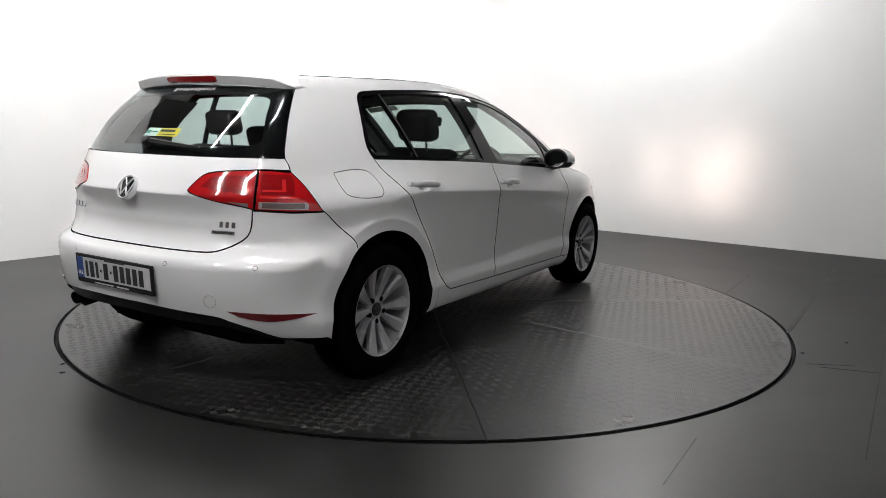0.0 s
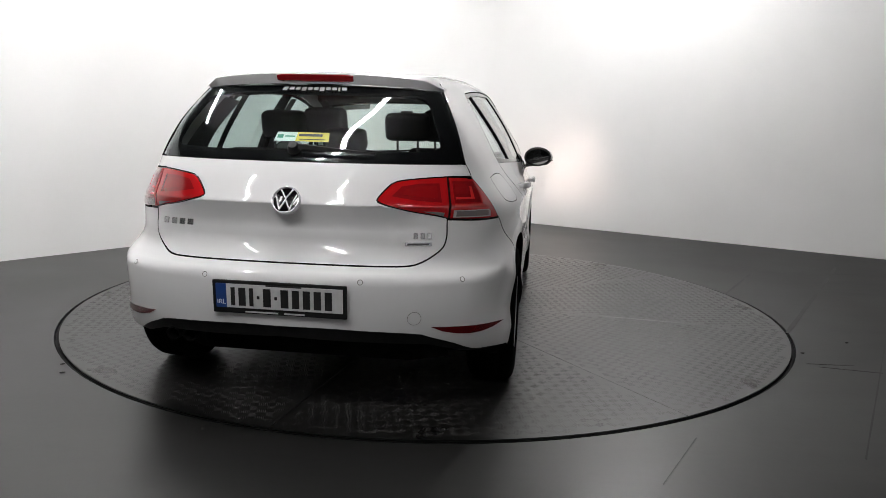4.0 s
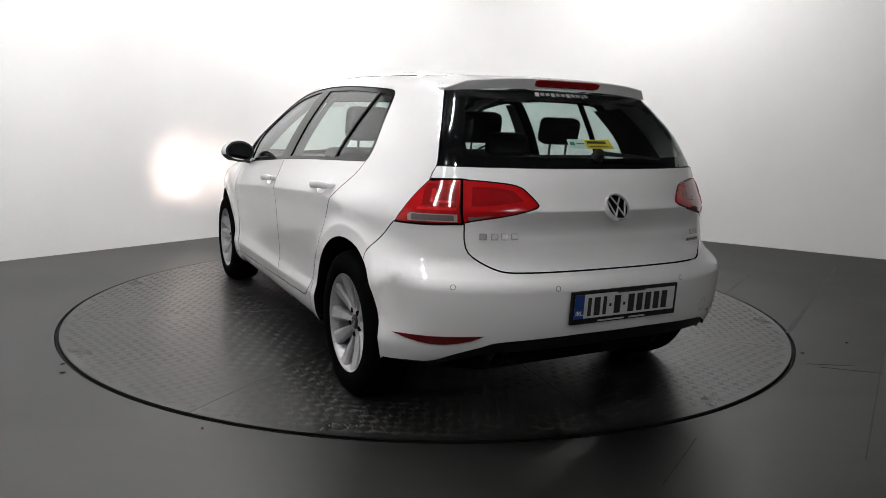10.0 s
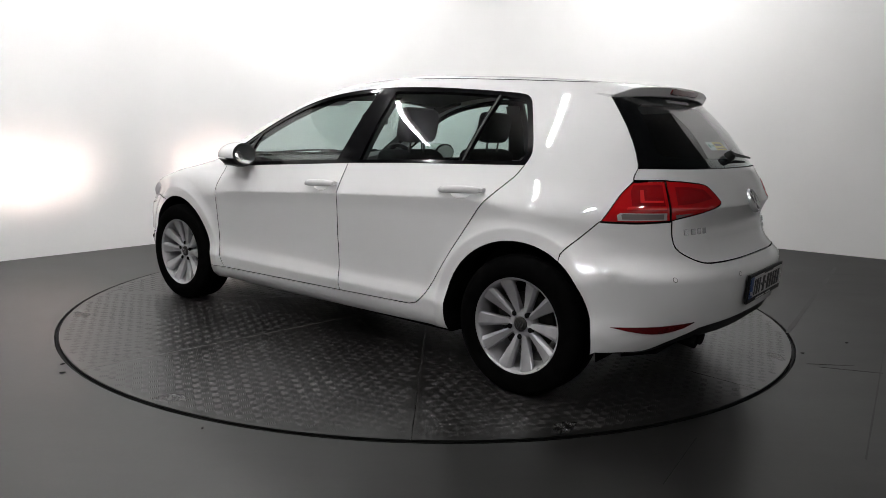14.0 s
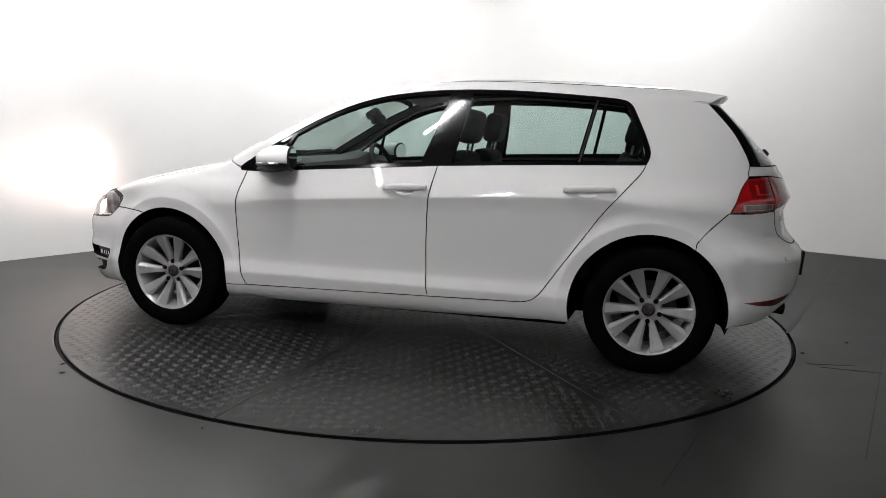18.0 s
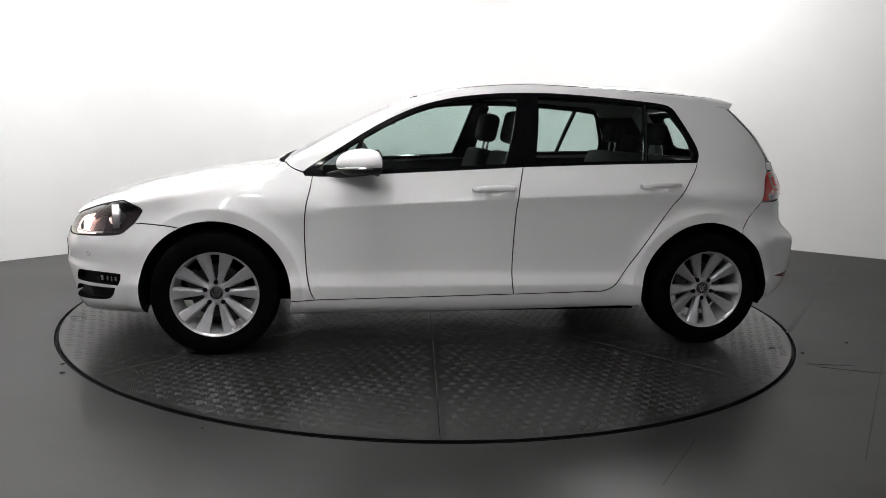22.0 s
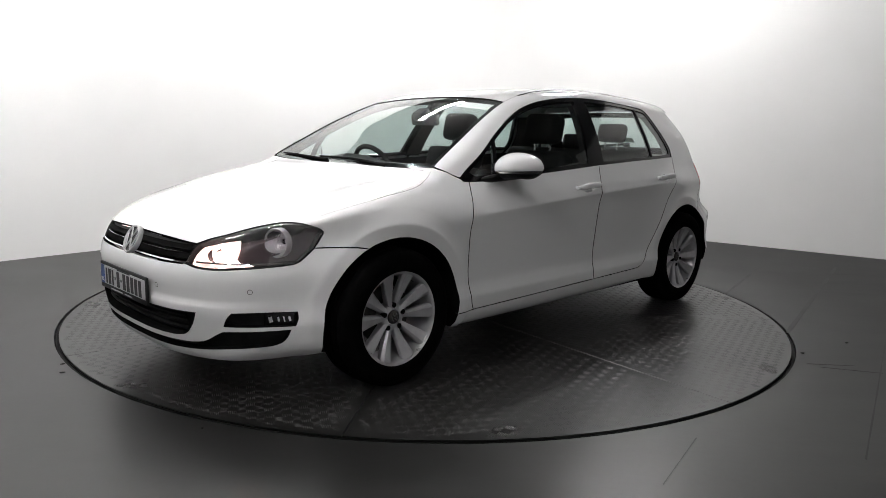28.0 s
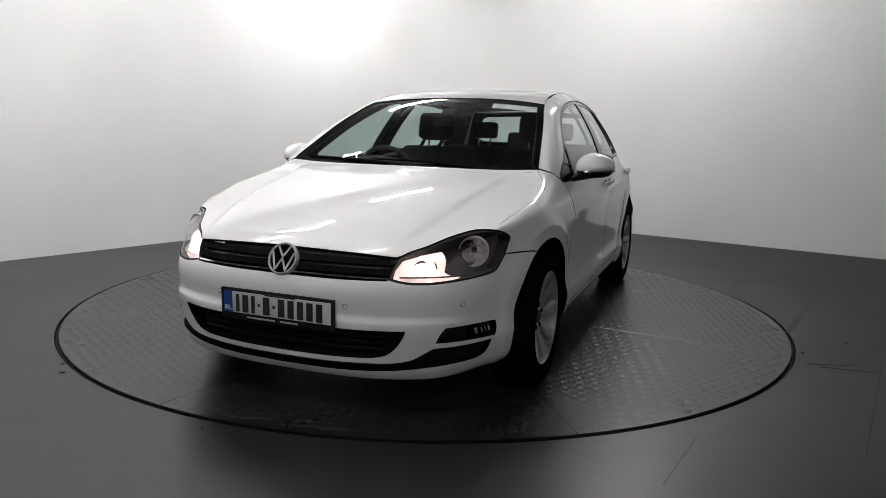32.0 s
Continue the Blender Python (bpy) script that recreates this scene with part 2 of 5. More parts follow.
bmesh.ops.triangle_fill(bm, edges=edges, use_beauty=True)
low = [bm.verts.new((R * x, R * y, -0.12)) for x, y in rim_points]
for i in range(n):
    j = (i + 1) % n
    bm.faces.new((loop_in[i], loop_in[j], low[j], low[i]))
bm.faces.new(low)
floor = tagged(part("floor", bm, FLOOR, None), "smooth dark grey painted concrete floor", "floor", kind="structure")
JOINT = grain(material("floor_joint", (0.005, 0.005, 0.005), 0.6, spec=0.2), 9, (0.004, 0.004, 0.004), (0.014, 0.013, 0.012))
SEAM = grain(material("floor_seam", (0.008, 0.008, 0.007), 0.6, spec=0.34), 5, (0.004, 0.004, 0.0037), (0.009, 0.0088, 0.0083), rough=(0.42, 0.56))
# saw-cut joints and drag marks in the concrete
for a, c, w in (((3.74, 1.68), (2.16, -0.62), 0.030), ((3.10, 1.76), (2.16, 0.36), 0.022), ((1.05, -2.16), (0.80, -2.54), 0.005), ((2.95, -0.35), (1.62, -2.32), 0.008), ((2.02, -1.25), (2.30, -1.33), 0.012), ((1.98, -1.20), (2.22, -1.22), 0.010)):
    a, c = Vector(a), Vector(c)
    d = c - a
    bm = bmesh.new()
    random.seed(int(a.x * 100))
    edge_a, edge_b = [], []
    for i in range(15):
        q = a + d * i / 14
        nrm = Vector((-d.y, d.x)).normalized()
        k = w * (0.25 + 0.30 * random.random())
        edge_a.append(q + nrm * k)
        edge_b.append(q - nrm * k)
    prism(bm, [tuple(q) for q in edge_a + edge_b[::-1]], -0.002, 0.0012)
    part("floor_joint", bm, SEAM, floor)
# crumbs of black rubber and dirt on the floor
for x, y, r in ((-1.69, -1.57, 0.010), (-0.86, -2.16, 0.008), (-1.75, -1.45, 0.009), (2.05, -1.02, 0.010), (2.42, -0.80, 0.012)):
    bm = bmesh.new()
    bmesh.ops.create_icosphere(bm, subdivisions=1, radius=r, matrix=pose(x, y, r * 0.25, 0, 0, x * 90) @ Matrix.Diagonal((1.5, 0.7, 0.35, 1)))
    tagged(part("rubber_crumb", bm, JOINT, None), "small black crumb of rubber on the floor", "debris", group="crumbs on the floor")
bm = bmesh.new()
box(bm, (0.12, 0.03, 0.025), pose(-3.05, 1.83, 0.0125, 0, 0, 50), 0.006)
tagged(part("cable_cover", bm, JOINT, None), "small dark cable cover lying at the foot of the white wall", "cable cover")
# ---- tube lights under the ceiling: some placed by reflections, others added as fill ----
LAMP_BODY = material("lamp_body", (0.7, 0.7, 0.7), 0.4)


def tube_light(a, b, tube=TUBE_GLOW):
    a, b = Vector(a), Vector(b)
    d = (b - a)
    lamp = tagged(new("ceiling_tube_light"), "white ceiling fixture with one bright long tube, out of view", "ceiling light", group="tube lights on the ceiling")
    lamp.matrix_basis = Matrix.Translation((*((a + b) / 2), HEIGHT - 0.05)) @ pose(0, 0, 0, 0, 0, math.degrees(math.atan2(d.y, d.x)))
    bm = bmesh.new()
    box(bm, (d.length + 0.06, 0.09, 0.05), pose(0, 0, 0.025), 0.006)
    part("housing", bm, LAMP_BODY, lamp)
    bm = bmesh.new()
    rod(bm, (-d.length / 2, 0, -0.028), (d.length / 2, 0, -0.028), 0.026, sides=14)
    part("tube", bm, tube, lamp, "glowing tube", smooth=True)
    for s in (-1, 1):
        bm = bmesh.new()
        box(bm, (0.03, 0.06, 0.075), pose(s * (d.length / 2 + 0.015), 0, -0.02), 0.006)
        part("end_cap", bm, LAMP_BODY, lamp)


# the first two sit where reflections put them
# third added as right-wall fill; fourth, near faint highlights, lifts the flanks
for a, b in (((-1.26, -2.34), (-0.40, -1.47)), ((-0.90, 2.55), (-0.12, 3.55)), ((1.75, 1.75), (2.45, 2.75)), ((-1.80, -4.95), (-1.00, -3.95))):
    tube_light(a, b)
# the middle two follow reflections; first and last are fill added near the camera
for a, b in (((-3.15, -4.45), (-2.35, -3.45)), ((-2.80, -1.40), (-2.02, -0.42)), ((-2.05, 0.15), (-1.35, 1.05)), ((1.3, -6.7), (1.92, -5.55))):
    tube_light(a, b, TUBE_DIM)

# ---- the turntable: eight wedge plates of chequered steel on a drum ----
STEEL = grain(material("tread_plate", (0.03, 0.03, 0.03), 0.38, 0.0, spec=0.47), 2.2, (0.0045, 0.0044, 0.0043), (0.0120, 0.0118, 0.0115), rough=(0.235, 0.355), bump=0.05, bump_scale=40, distance=0.002)
WORN = grain(material("worn_steel", (0.05, 0.05, 0.05), 0.40, 0.25, spec=0.4), 5.0, (0.012, 0.0117, 0.0115), (0.060, 0.0588, 0.0575), rough=(0.34, 0.48))
EDGE = grain(material("rubber_edge", (0.005, 0.005, 0.005), 0.7, spec=0.1), 8, (0.003, 0.003, 0.003), (0.007, 0.007, 0.007))
turntable = tagged(new("turntable"), "round turntable of worn dark chequered steel plates flush with the floor", "turntable")
bm = bmesh.new()
lathe(bm, [(0.0, -0.09), (R - 0.02, -0.09), (R - 0.02, -0.006), (0.0, -0.006)], steps=96)
part("drum", bm, EDGE, turntable)
# black ring puts the shade of the gap round the plates into a strip
bm = bmesh.new()
lathe(bm, [(R - 0.022, -0.03), (R - 0.022, -0.016), (R - 0.019, -0.013), (R - 0.006, -0.013), (R - 0.003, -0.016), (R - 0.003, -0.03)], steps=160)
part("edge_strip", bm, EDGE, turntable, "black strip standing in for the shaded gap", smooth=True)
verts, faces = [], []
r0, half = R - 0.0235, math.pi / 8 - 0.0007
edge = [(r0 * math.cos(a), r0 * math.sin(a)) for a in np.linspace(-half, half, 25)]
outline = [(0.004, 0.0)] + edge
verts += [(x, y, 0.0) for x, y in outline] + [(x * 0.9995, y * 0.9995, -0.006) for x, y in outline]
k = k_edge = len(outline)
faces.append(tuple(range(k)))
faces += [(i, k + i, k + (i + 1) % k, (i + 1) % k) for i in range(k)]
# groups of five raised bars, turned by a right angle from group to group
pitch = 0.050
for i in range(0, 50):
    for j in range(-22, 23):
        x, y = (i + 0.5) * pitch, j * pitch
        rr, aa = math.hypot(x, y), math.atan2(y, x)
        if rr > r0 - 0.034 or abs(aa) > half - 0.032 / max(rr, 0.05):
            continue
        c, s = (0.7071, 0.7071) if (i + j) % 2 else (0.7071, -0.7071)
        tall = 0.00040 + 0.00025 * (0.5 + 0.5 * math.sin(3.1 * x + 1.0) * math.cos(4.3 * y + 0.5)) + 0.00006 * math.sin(11 * x + 7 * y)
        for k in range(-2, 3):
            b = len(verts)
            long = 0.0185 - 0.0012 * abs(k)
            for u, v, h in ((-long, 0, 0), (-0.010, -0.0030, 0), (0.010, -0.0030, 0), (long, 0, 0), (0.010, 0.0030, 0), (-0.010, 0.0030, 0), (-0.011, 0, tall), (0.011, 0, tall)):
                v += k * 0.0082
                verts.append((x + u * c - v * s, y + u * s + v * c, h))
            faces += [(b, b + 1, b + 6), (b + 1, b + 2, b + 7, b + 6), (b + 2, b + 3, b + 7), (b + 3, b + 4, b + 7), (b + 4, b + 5, b + 6, b + 7), (b + 5, b, b + 6)]
plate = mesh_object("steel_plate", verts, faces, STEEL, turntable, smooth=False)
plate.data.materials.append(WORN)
plate.data.polygons.foreach_set("material_index", [0] * (1 + k_edge) + [1] * (len(faces) - 1 - k_edge))
for i in range(8):
    ob = plate if i == 0 else new("steel_plate", plate.data)
    ob.parent = turntable
    ob.matrix_basis = pose(0, 0, 0.004, 0, 0, 15.5 + 45 * i)
# ---- the car's outer form: x forward, y to its left, z up, origin between the axles ----
def smooth_line(xs, ys):
    """A smooth curve through the stations xs with values ys (each a number or an array)."""
    xs, ys = np.array(xs, float), np.array(ys, float)
    d = np.diff(ys, axis=0) / np.diff(xs).reshape((-1,) + (1,) * (ys.ndim - 1))
    m = np.concatenate([d[:1], (d[1:] + d[:-1]) / 2, d[-1:]])
    flat = d[1:] * d[:-1] <= 0
    m[1:-1][flat] = 0

    def value(x):
        x = np.clip(x, xs[0], xs[-1])
        i = np.clip(np.searchsorted(xs, x) - 1, 0, len(xs) - 2)
        h = xs[i + 1] - xs[i]
        s = (x - xs[i]) / h
        return ((1 + 2 * s) * (1 - s) ** 2 * ys[i] + s * (1 - s) ** 2 * h * m[i]
                + s * s * (3 - 2 * s) * ys[i + 1] - s * s * (1 - s) * h * m[i + 1])
    return value


TOP_LINE = smooth_line(
    [-1.9, -1.66, -1.5, -1.2, -0.9, -0.6, -0.35, -0.1, 0.1, 0.25, 0.4, 0.6, 0.8, 0.96, 1.02, 1.1, 1.25, 1.5, 1.7, 1.85, 2.0, 2.1, 2.2],
    [1.33, 1.372, 1.391, 1.416, 1.431, 1.438, 1.435, 1.418, 1.391, 1.353, 1.300, 1.211, 1.101, 1.010, 0.972, 0.954, 0.930, 0.887, 0.844, 0.804, 0.751, 0.708, 0.648])
BONNET_CREASE = smooth_line([0.9, 1.05, 1.4, 1.8, 2.2], [0.60, 0.595, 0.555, 0.50, 0.42])
TOP_CROWN = smooth_line([-1.7, -1.2, -0.3, 0.1, 0.5, 0.95, 1.05, 1.3, 1.7, 2.1], [0.04, 0.04, 0.045, 0.06, 0.065, 0.042, 0.042, 0.058, 0.10, 0.13])
# the flank in three sheets that meet in two sharp creases: shoulder, door and sill
SHOULDER = smooth_line(
    [0.60, 0.70, 0.795, 0.86, 0.92, 0.97, 1.02, 1.1, 1.2, 1.3, 1.37, 1.42, 1.5],
    [0.9600, 0.9270, 0.8955, 0.874, 0.854, 0.838, 0.818, 0.785, 0.737, 0.675, 0.62, 0.57, 0.48])
FLANK = smooth_line([0.25, 0.352, 0.385, 0.412, 0.45, 0.50, 0.58, 0.68, 0.74, 0.795, 0.90], [0.902, 0.8740, 0.8665, 0.8612, 0.8600, 0.8625, 0.870, 0.8785, 0.8845, 0.8955, 0.919])
SILL = smooth_line([0.10, 0.18, 0.22, 0.27, 0.30, 0.325, 0.352, 0.45, 1.5], [0.70, 0.78, 0.835, 0.8615, 0.8670, 0.8705, 0.8740, 0.886, 1.05])
TAPER_X = [-2.15, -1.9, -1.75, -1.6, -1.45, -1.3, -1.0, -0.6, -0.2, 0.3, 0.7, 1.0, 1.3, 1.5, 1.67, 1.85, 2.05, 2.25]
TAPER_LOW = smooth_line(TAPER_X, [0.24, 0.11, 0.046, 0.010, 0.0, 0, 0, 0, 0, 0, 0, 0.003, 0.006, 0.022, 0.06, 0.12, 0.20, 0.3])
TAPER_MID = smooth_line(TAPER_X, [0.34, 0.21, 0.135, 0.09, 0.055, 0.03, 0.010, 0, 0, 0, 0.005, 0.015, 0.035, 0.065, 0.115, 0.19, 0.28, 0.38])
TAPER_BELT = smooth_line(TAPER_X, [0.30, 0.21, 0.16, 0.12, 0.095, 0.072, 0.035, 0.010, 0, 0.004, 0.028, 0.065, 0.10, 0.12, 0.17, 0.24, 0.32, 0.4])
TAPER_HIGH = smooth_line(TAPER_X, [0.24, 0.20, 0.17, 0.145, 0.12, 0.10, 0.065, 0.03, 0.012, 0.04, 0.085, 0.11, 0.11, 0.10, 0.06, 0.06, 0.06, 0.06])
NOSE = smooth_line([0.12, 0.16, 0.20, 0.24, 0.28, 0.35, 0.415, 0.427, 0.45, 0.52, 0.57, 0.61, 0.66, 0.70, 0.74, 0.8, 0.9],
                   [2.05, 2.09, 2.125, 2.145, 2.154, 2.172, 2.1845, 2.184, 2.1735, 2.178, 2.17, 2.152, 2.135, 2.12, 2.09, 2.04, 1.9])
TAIL_UP = smooth_line([0.70, 0.862, 0.90, 0.96, 1.02, 1.1, 1.2, 1.3, 1.4, 1.5],
                      [-2.106, -2.024, -2.004, -1.974, -1.935, -1.860, -1.764, -1.660, -1.55, -1.44])
TAIL_LOW = smooth_line([0.2, 0.25, 0.30, 0.36, 0.44, 0.55, 0.60, 0.63, 0.66, 0.74, 0.80, 0.845, 0.862, 0.93],
                       [-1.95, -2.0, -2.04, -2.072, -2.093, -2.102, -2.094, -2.066, -2.044, -2.028, -2.020, -2.022, -2.024, -2.034])


def smax(a, b, k):
    h = np.maximum(k - np.abs(a - b), 0) / k
    return np.maximum(a, b) + h * h * k / 4


def smin(a, b, k):
    return -smax(-a, -b, k)


def crease_height(x):
    """The shoulder crease climbs towards the back and settles at both ends."""
    c = np.clip(x, -1.0, 1.0)
    fade = np.clip((1.7 - np.abs(x)) / 0.7, 0, 1)
    return 0.7955 + (0.0105 - 0.057 * c - 0.008 * c * c) * fade


def side_width(x, z):
    lows, mids, belts, highs = TAPER_LOW(x), TAPER_MID(x), TAPER_BELT(x), TAPER_HIGH(x)
    back = np.clip((-1.55 - x) / 0.2, 0, 1)
    s1 = np.clip((z - 0.5 - 0.10 * back) / (0.3 - 0.17 * back), 0, 1)
    s2 = np.clip((z - 0.8) / 0.2, 0, 1)
    s3 = np.clip((z - 1.0) / 0.3, 0, 1)
    s1, s2, s3 = (s * s * (3 - 2 * s) for s in (s1, s2, s3))
    t = lows + (mids - lows) * s1
    t = t + (belts - t) * s2
    t = t + (highs - t) * s3
    # lips round the wheel arches, with a sharp outer edge
    flare = 0
    for cx in (1.321, -1.304):
        r = np.hypot(x - cx, z - 0.315)
        flare = flare + 0.015 * np.clip((0.505 - r) / 0.075, 0, 1) ** 2
    h = z - (crease_height(x) - 0.7955) * np.clip((z - 0.48) / 0.26, 0, 1) * np.clip((1.03 - z) / 0.15, 0, 1)
    k = 0.003 + 0.09 * np.clip((x - 0.75) / 0.5, 0, 1) + 0.06 * np.clip((-1.2 - x) / 0.4, 0, 1)
    soft = smin(SHOULDER(h), FLANK(h), k) + (k - 0.003) / 4 * np.exp(-((h - 0.7955) / 0.09) ** 2)
    return smin(soft, SILL(z), 0.003) - t + flare


def body(x, y, z):
    """Less than nought inside the car's form, more outside."""
    a = np.abs(y)
    top = z - TOP_LINE(x) + TOP_CROWN(x) * a ** 2.2
    # the bonnet's raised middle, between two soft creases
    top = top + 0.013 * np.clip((x - 1.0) / 0.15, 0, 1) / (1 + np.exp((BONNET_CREASE(x) - a) / 0.009))
    side = a - side_width(x, z)
    low = z < 0.63
    nose = x - NOSE(z) + 0.70 * a ** 3.3
    tail_bow = 0.48 * a ** 2.9
    blend = np.clip((z - 0.58) / 0.1, 0, 1)
    high = np.clip((z - 0.98) / 0.2, 0, 1)
    tail_bow = tail_bow + ((0.70 - 0.30 * high) * a ** 3.2 - tail_bow) * blend
    # the tailgate is drawn in below its crease, between the lamps
    hollow = 0.026 * np.clip((0.862 - z) / 0.07, 0, 1) * np.clip((z - 0.645) / 0.075, 0, 1) * np.clip((0.56 - a) / 0.14, 0, 1)
    tail = smax(TAIL_UP(z), TAIL_LOW(z) + hollow, 0.004) + tail_bow - x
    k = 0.05 + 0.015 * np.clip((z - 1.15) / 0.2, 0, 1) - 0.025 * np.clip((x - 1.0) / 0.2, 0, 1)
    f = smax(top, side, k)
    f = smax(f, 0.8 * nose, 0.06)
    f = smax(f, 0.8 * tail, 0.05)
    return np.maximum(f, 0.17 - z)


def solve_out(make, lo, hi, n):
    lo, hi = np.full(n, float(lo)), np.full(n, float(hi))
    for _ in range(36):
        mid = (lo + hi) / 2
        inside = body(*make(mid)) < 0
        lo, hi = np.where(inside, mid, lo), np.where(inside, hi, mid)
    return (lo + hi) / 2


def lift(kind, uv):
    """Points on the form: kind side takes (x, z), top (x, y), front and rear (degrees round, z)."""
    uv = np.array(uv, float)
    u, v = uv[:, 0], uv[:, 1]
    if kind == "side":
        return np.stack([u, solve_out(lambda m: (u, m, v), 0, 1.2, len(u)), v], 1)
    if kind == "top":
        return np.stack([u, v, solve_out(lambda m: (u, v, m), 0.4, 1.7, len(u))], 1)
    c, s = np.cos(np.radians(u)), np.sin(np.radians(u))
    x0, c = (1.15, c) if kind == "front" else (-1.15, -c)
    r = solve_out(lambda m: (x0 + m * c, m * s, v), 0, 1.6, len(u))
    return np.stack([x0 + r * c, r * s, v], 1)


def flat(kind, points):
    """The other way: from points in space to the kind's own two numbers."""
    p = np.array(points, float)
    if kind == "side":
        return p[:, [0, 2]]
    if kind == "top":
        return p[:, [0, 1]]
    x = p[:, 0] - 1.15 if kind == "front" else -1.15 - p[:, 0]
    return np.stack([np.degrees(np.arctan2(p[:, 1], x)), p[:, 2]], 1)


def outward(p):
    e, (x, y, z) = 2e-3, p.T
    g = np.stack([body(x + e, y, z) - body(x - e, y, z), body(x, y + e, z) - body(x, y - e, z), body(x, y, z + e) - body(x, y, z - e)], 1)
    return g / np.maximum(np.linalg.norm(g, axis=1), 1e-9)[:, None]
# ---- panels cut from the form ----
def run(points, step=0.025, scale=1.0):
    """A smooth line through the control points (Catmull-Rom), in short steps; scale: metres per unit of the first number."""
    p = np.array(points, float)
    if len(p) == 2:
        k = max(2, int(np.hypot((p[1, 0] - p[0, 0]) * scale, p[1, 1] - p[0, 1]) / step) + 1)
        return p[0] + (p[1] - p[0]) * np.linspace(0, 1, k)[:, None]
    q = np.vstack([2 * p[0] - p[1], p, 2 * p[-1] - p[-2]])
    out = []
    for i in range(1, len(q) - 2):
        a, b, c, d = q[i - 1:i + 3]
        k = max(2, int(np.hypot((c[0] - b[0]) * scale, c[1] - b[1]) / step) + 1)
        t = np.linspace(0, 1, k, endpoint=False)[:, None]
        out.append(0.5 * (2 * b + (c - a) * t + (2 * a - 5 * b + 4 * c - d) * t ** 2 + (3 * b - a - 3 * c + d) * t ** 3))
    return np.vstack([*out, p[-1:]])


def arc(cx, cz, r, a0, a1, n=36):
    a = np.radians(np.linspace(a0, a1, n))
    return np.stack([cx + r * np.cos(a), cz + r * np.sin(a)], 1)


def curve(kind, points, step=0.025):
    """The smooth line on the form, in space."""
    return lift(kind, run(points, step, 0.016 if kind in ("front", "rear") else 1.0))


def chain(*lines):
    """One closed outline from lines in space, end to end, without doubled points."""
    p = np.vstack(lines)
    keep = [0]
    for i in range(1, len(p)):
        if np.linalg.norm(p[i] - p[keep[-1]]) > 0.004:
            keep.append(i)
    if np.linalg.norm(p[keep[-1]] - p[0]) < 0.004:
        keep.pop()
    return p[keep]


def mirrored(line):
    return line[::-1] * np.array([1, -1, 1])


def inside(poly, pts):
    x, y = pts[:, 0], pts[:, 1]
    hit = np.zeros(len(pts), bool)
    a = poly
    b = np.roll(poly, -1, axis=0)
    for (x1, y1), (x2, y2) in zip(a, b):
        c = ((y1 > y) != (y2 > y))
        with np.errstate(divide="ignore", invalid="ignore"):
            hit ^= c & (x < (x2 - x1) * (y - y1) / (y2 - y1) + x1)
    return hit


def gap_from(poly, pts):
    a, b = poly, np.roll(poly, -1, axis=0)
    best = np.full(len(pts), 1e9)
    for p, q in zip(a, b):
        d = q - p
        t = np.clip(((pts - p) @ d) / max(d @ d, 1e-12), 0, 1)
        best = np.minimum(best, np.linalg.norm(pts - p - t[:, None] * d, axis=1))
    return best


def crease_rows(kind):
    """Rows of points close along the form's sharp creases."""
    out = []
    if kind == "side":
        for d in (-0.012, -0.0035, 0.0035, 0.012):
            for x in np.arange(-1.95, 1.75, 0.028):
                out += [(x, 0.352 + d), (x, crease_height(x) + d)]
        for cx in (1.321, -1.304):
            for r in (0.4235, 0.4300, 0.4365, 0.465, 0.500):
                out += list(arc(cx, 0.315, r, -25, 205, 90))
    elif kind == "rear":
        for z in (0.8585, 0.8655, 0.85, 0.875, 0.613, 0.63, 0.645):
            out += [(a, z) for a in np.arange(-52, 52.1, 1.7)]
    elif kind == "front":
        for z in (0.41, 0.421, 0.433, 0.445, 0.46):
            out += [(a, z) for a in np.arange(-56, 56.1, 1.6)]
    elif kind == "top":
        for d in (-0.03, -0.012, 0.0, 0.012, 0.03):
            out += [(x, s * (BONNET_CREASE(x) + d)) for s in (-1, 1) for x in np.arange(1.06, 2.1, 0.028)]
    return np.array(out) if out else np.zeros((0, 2))


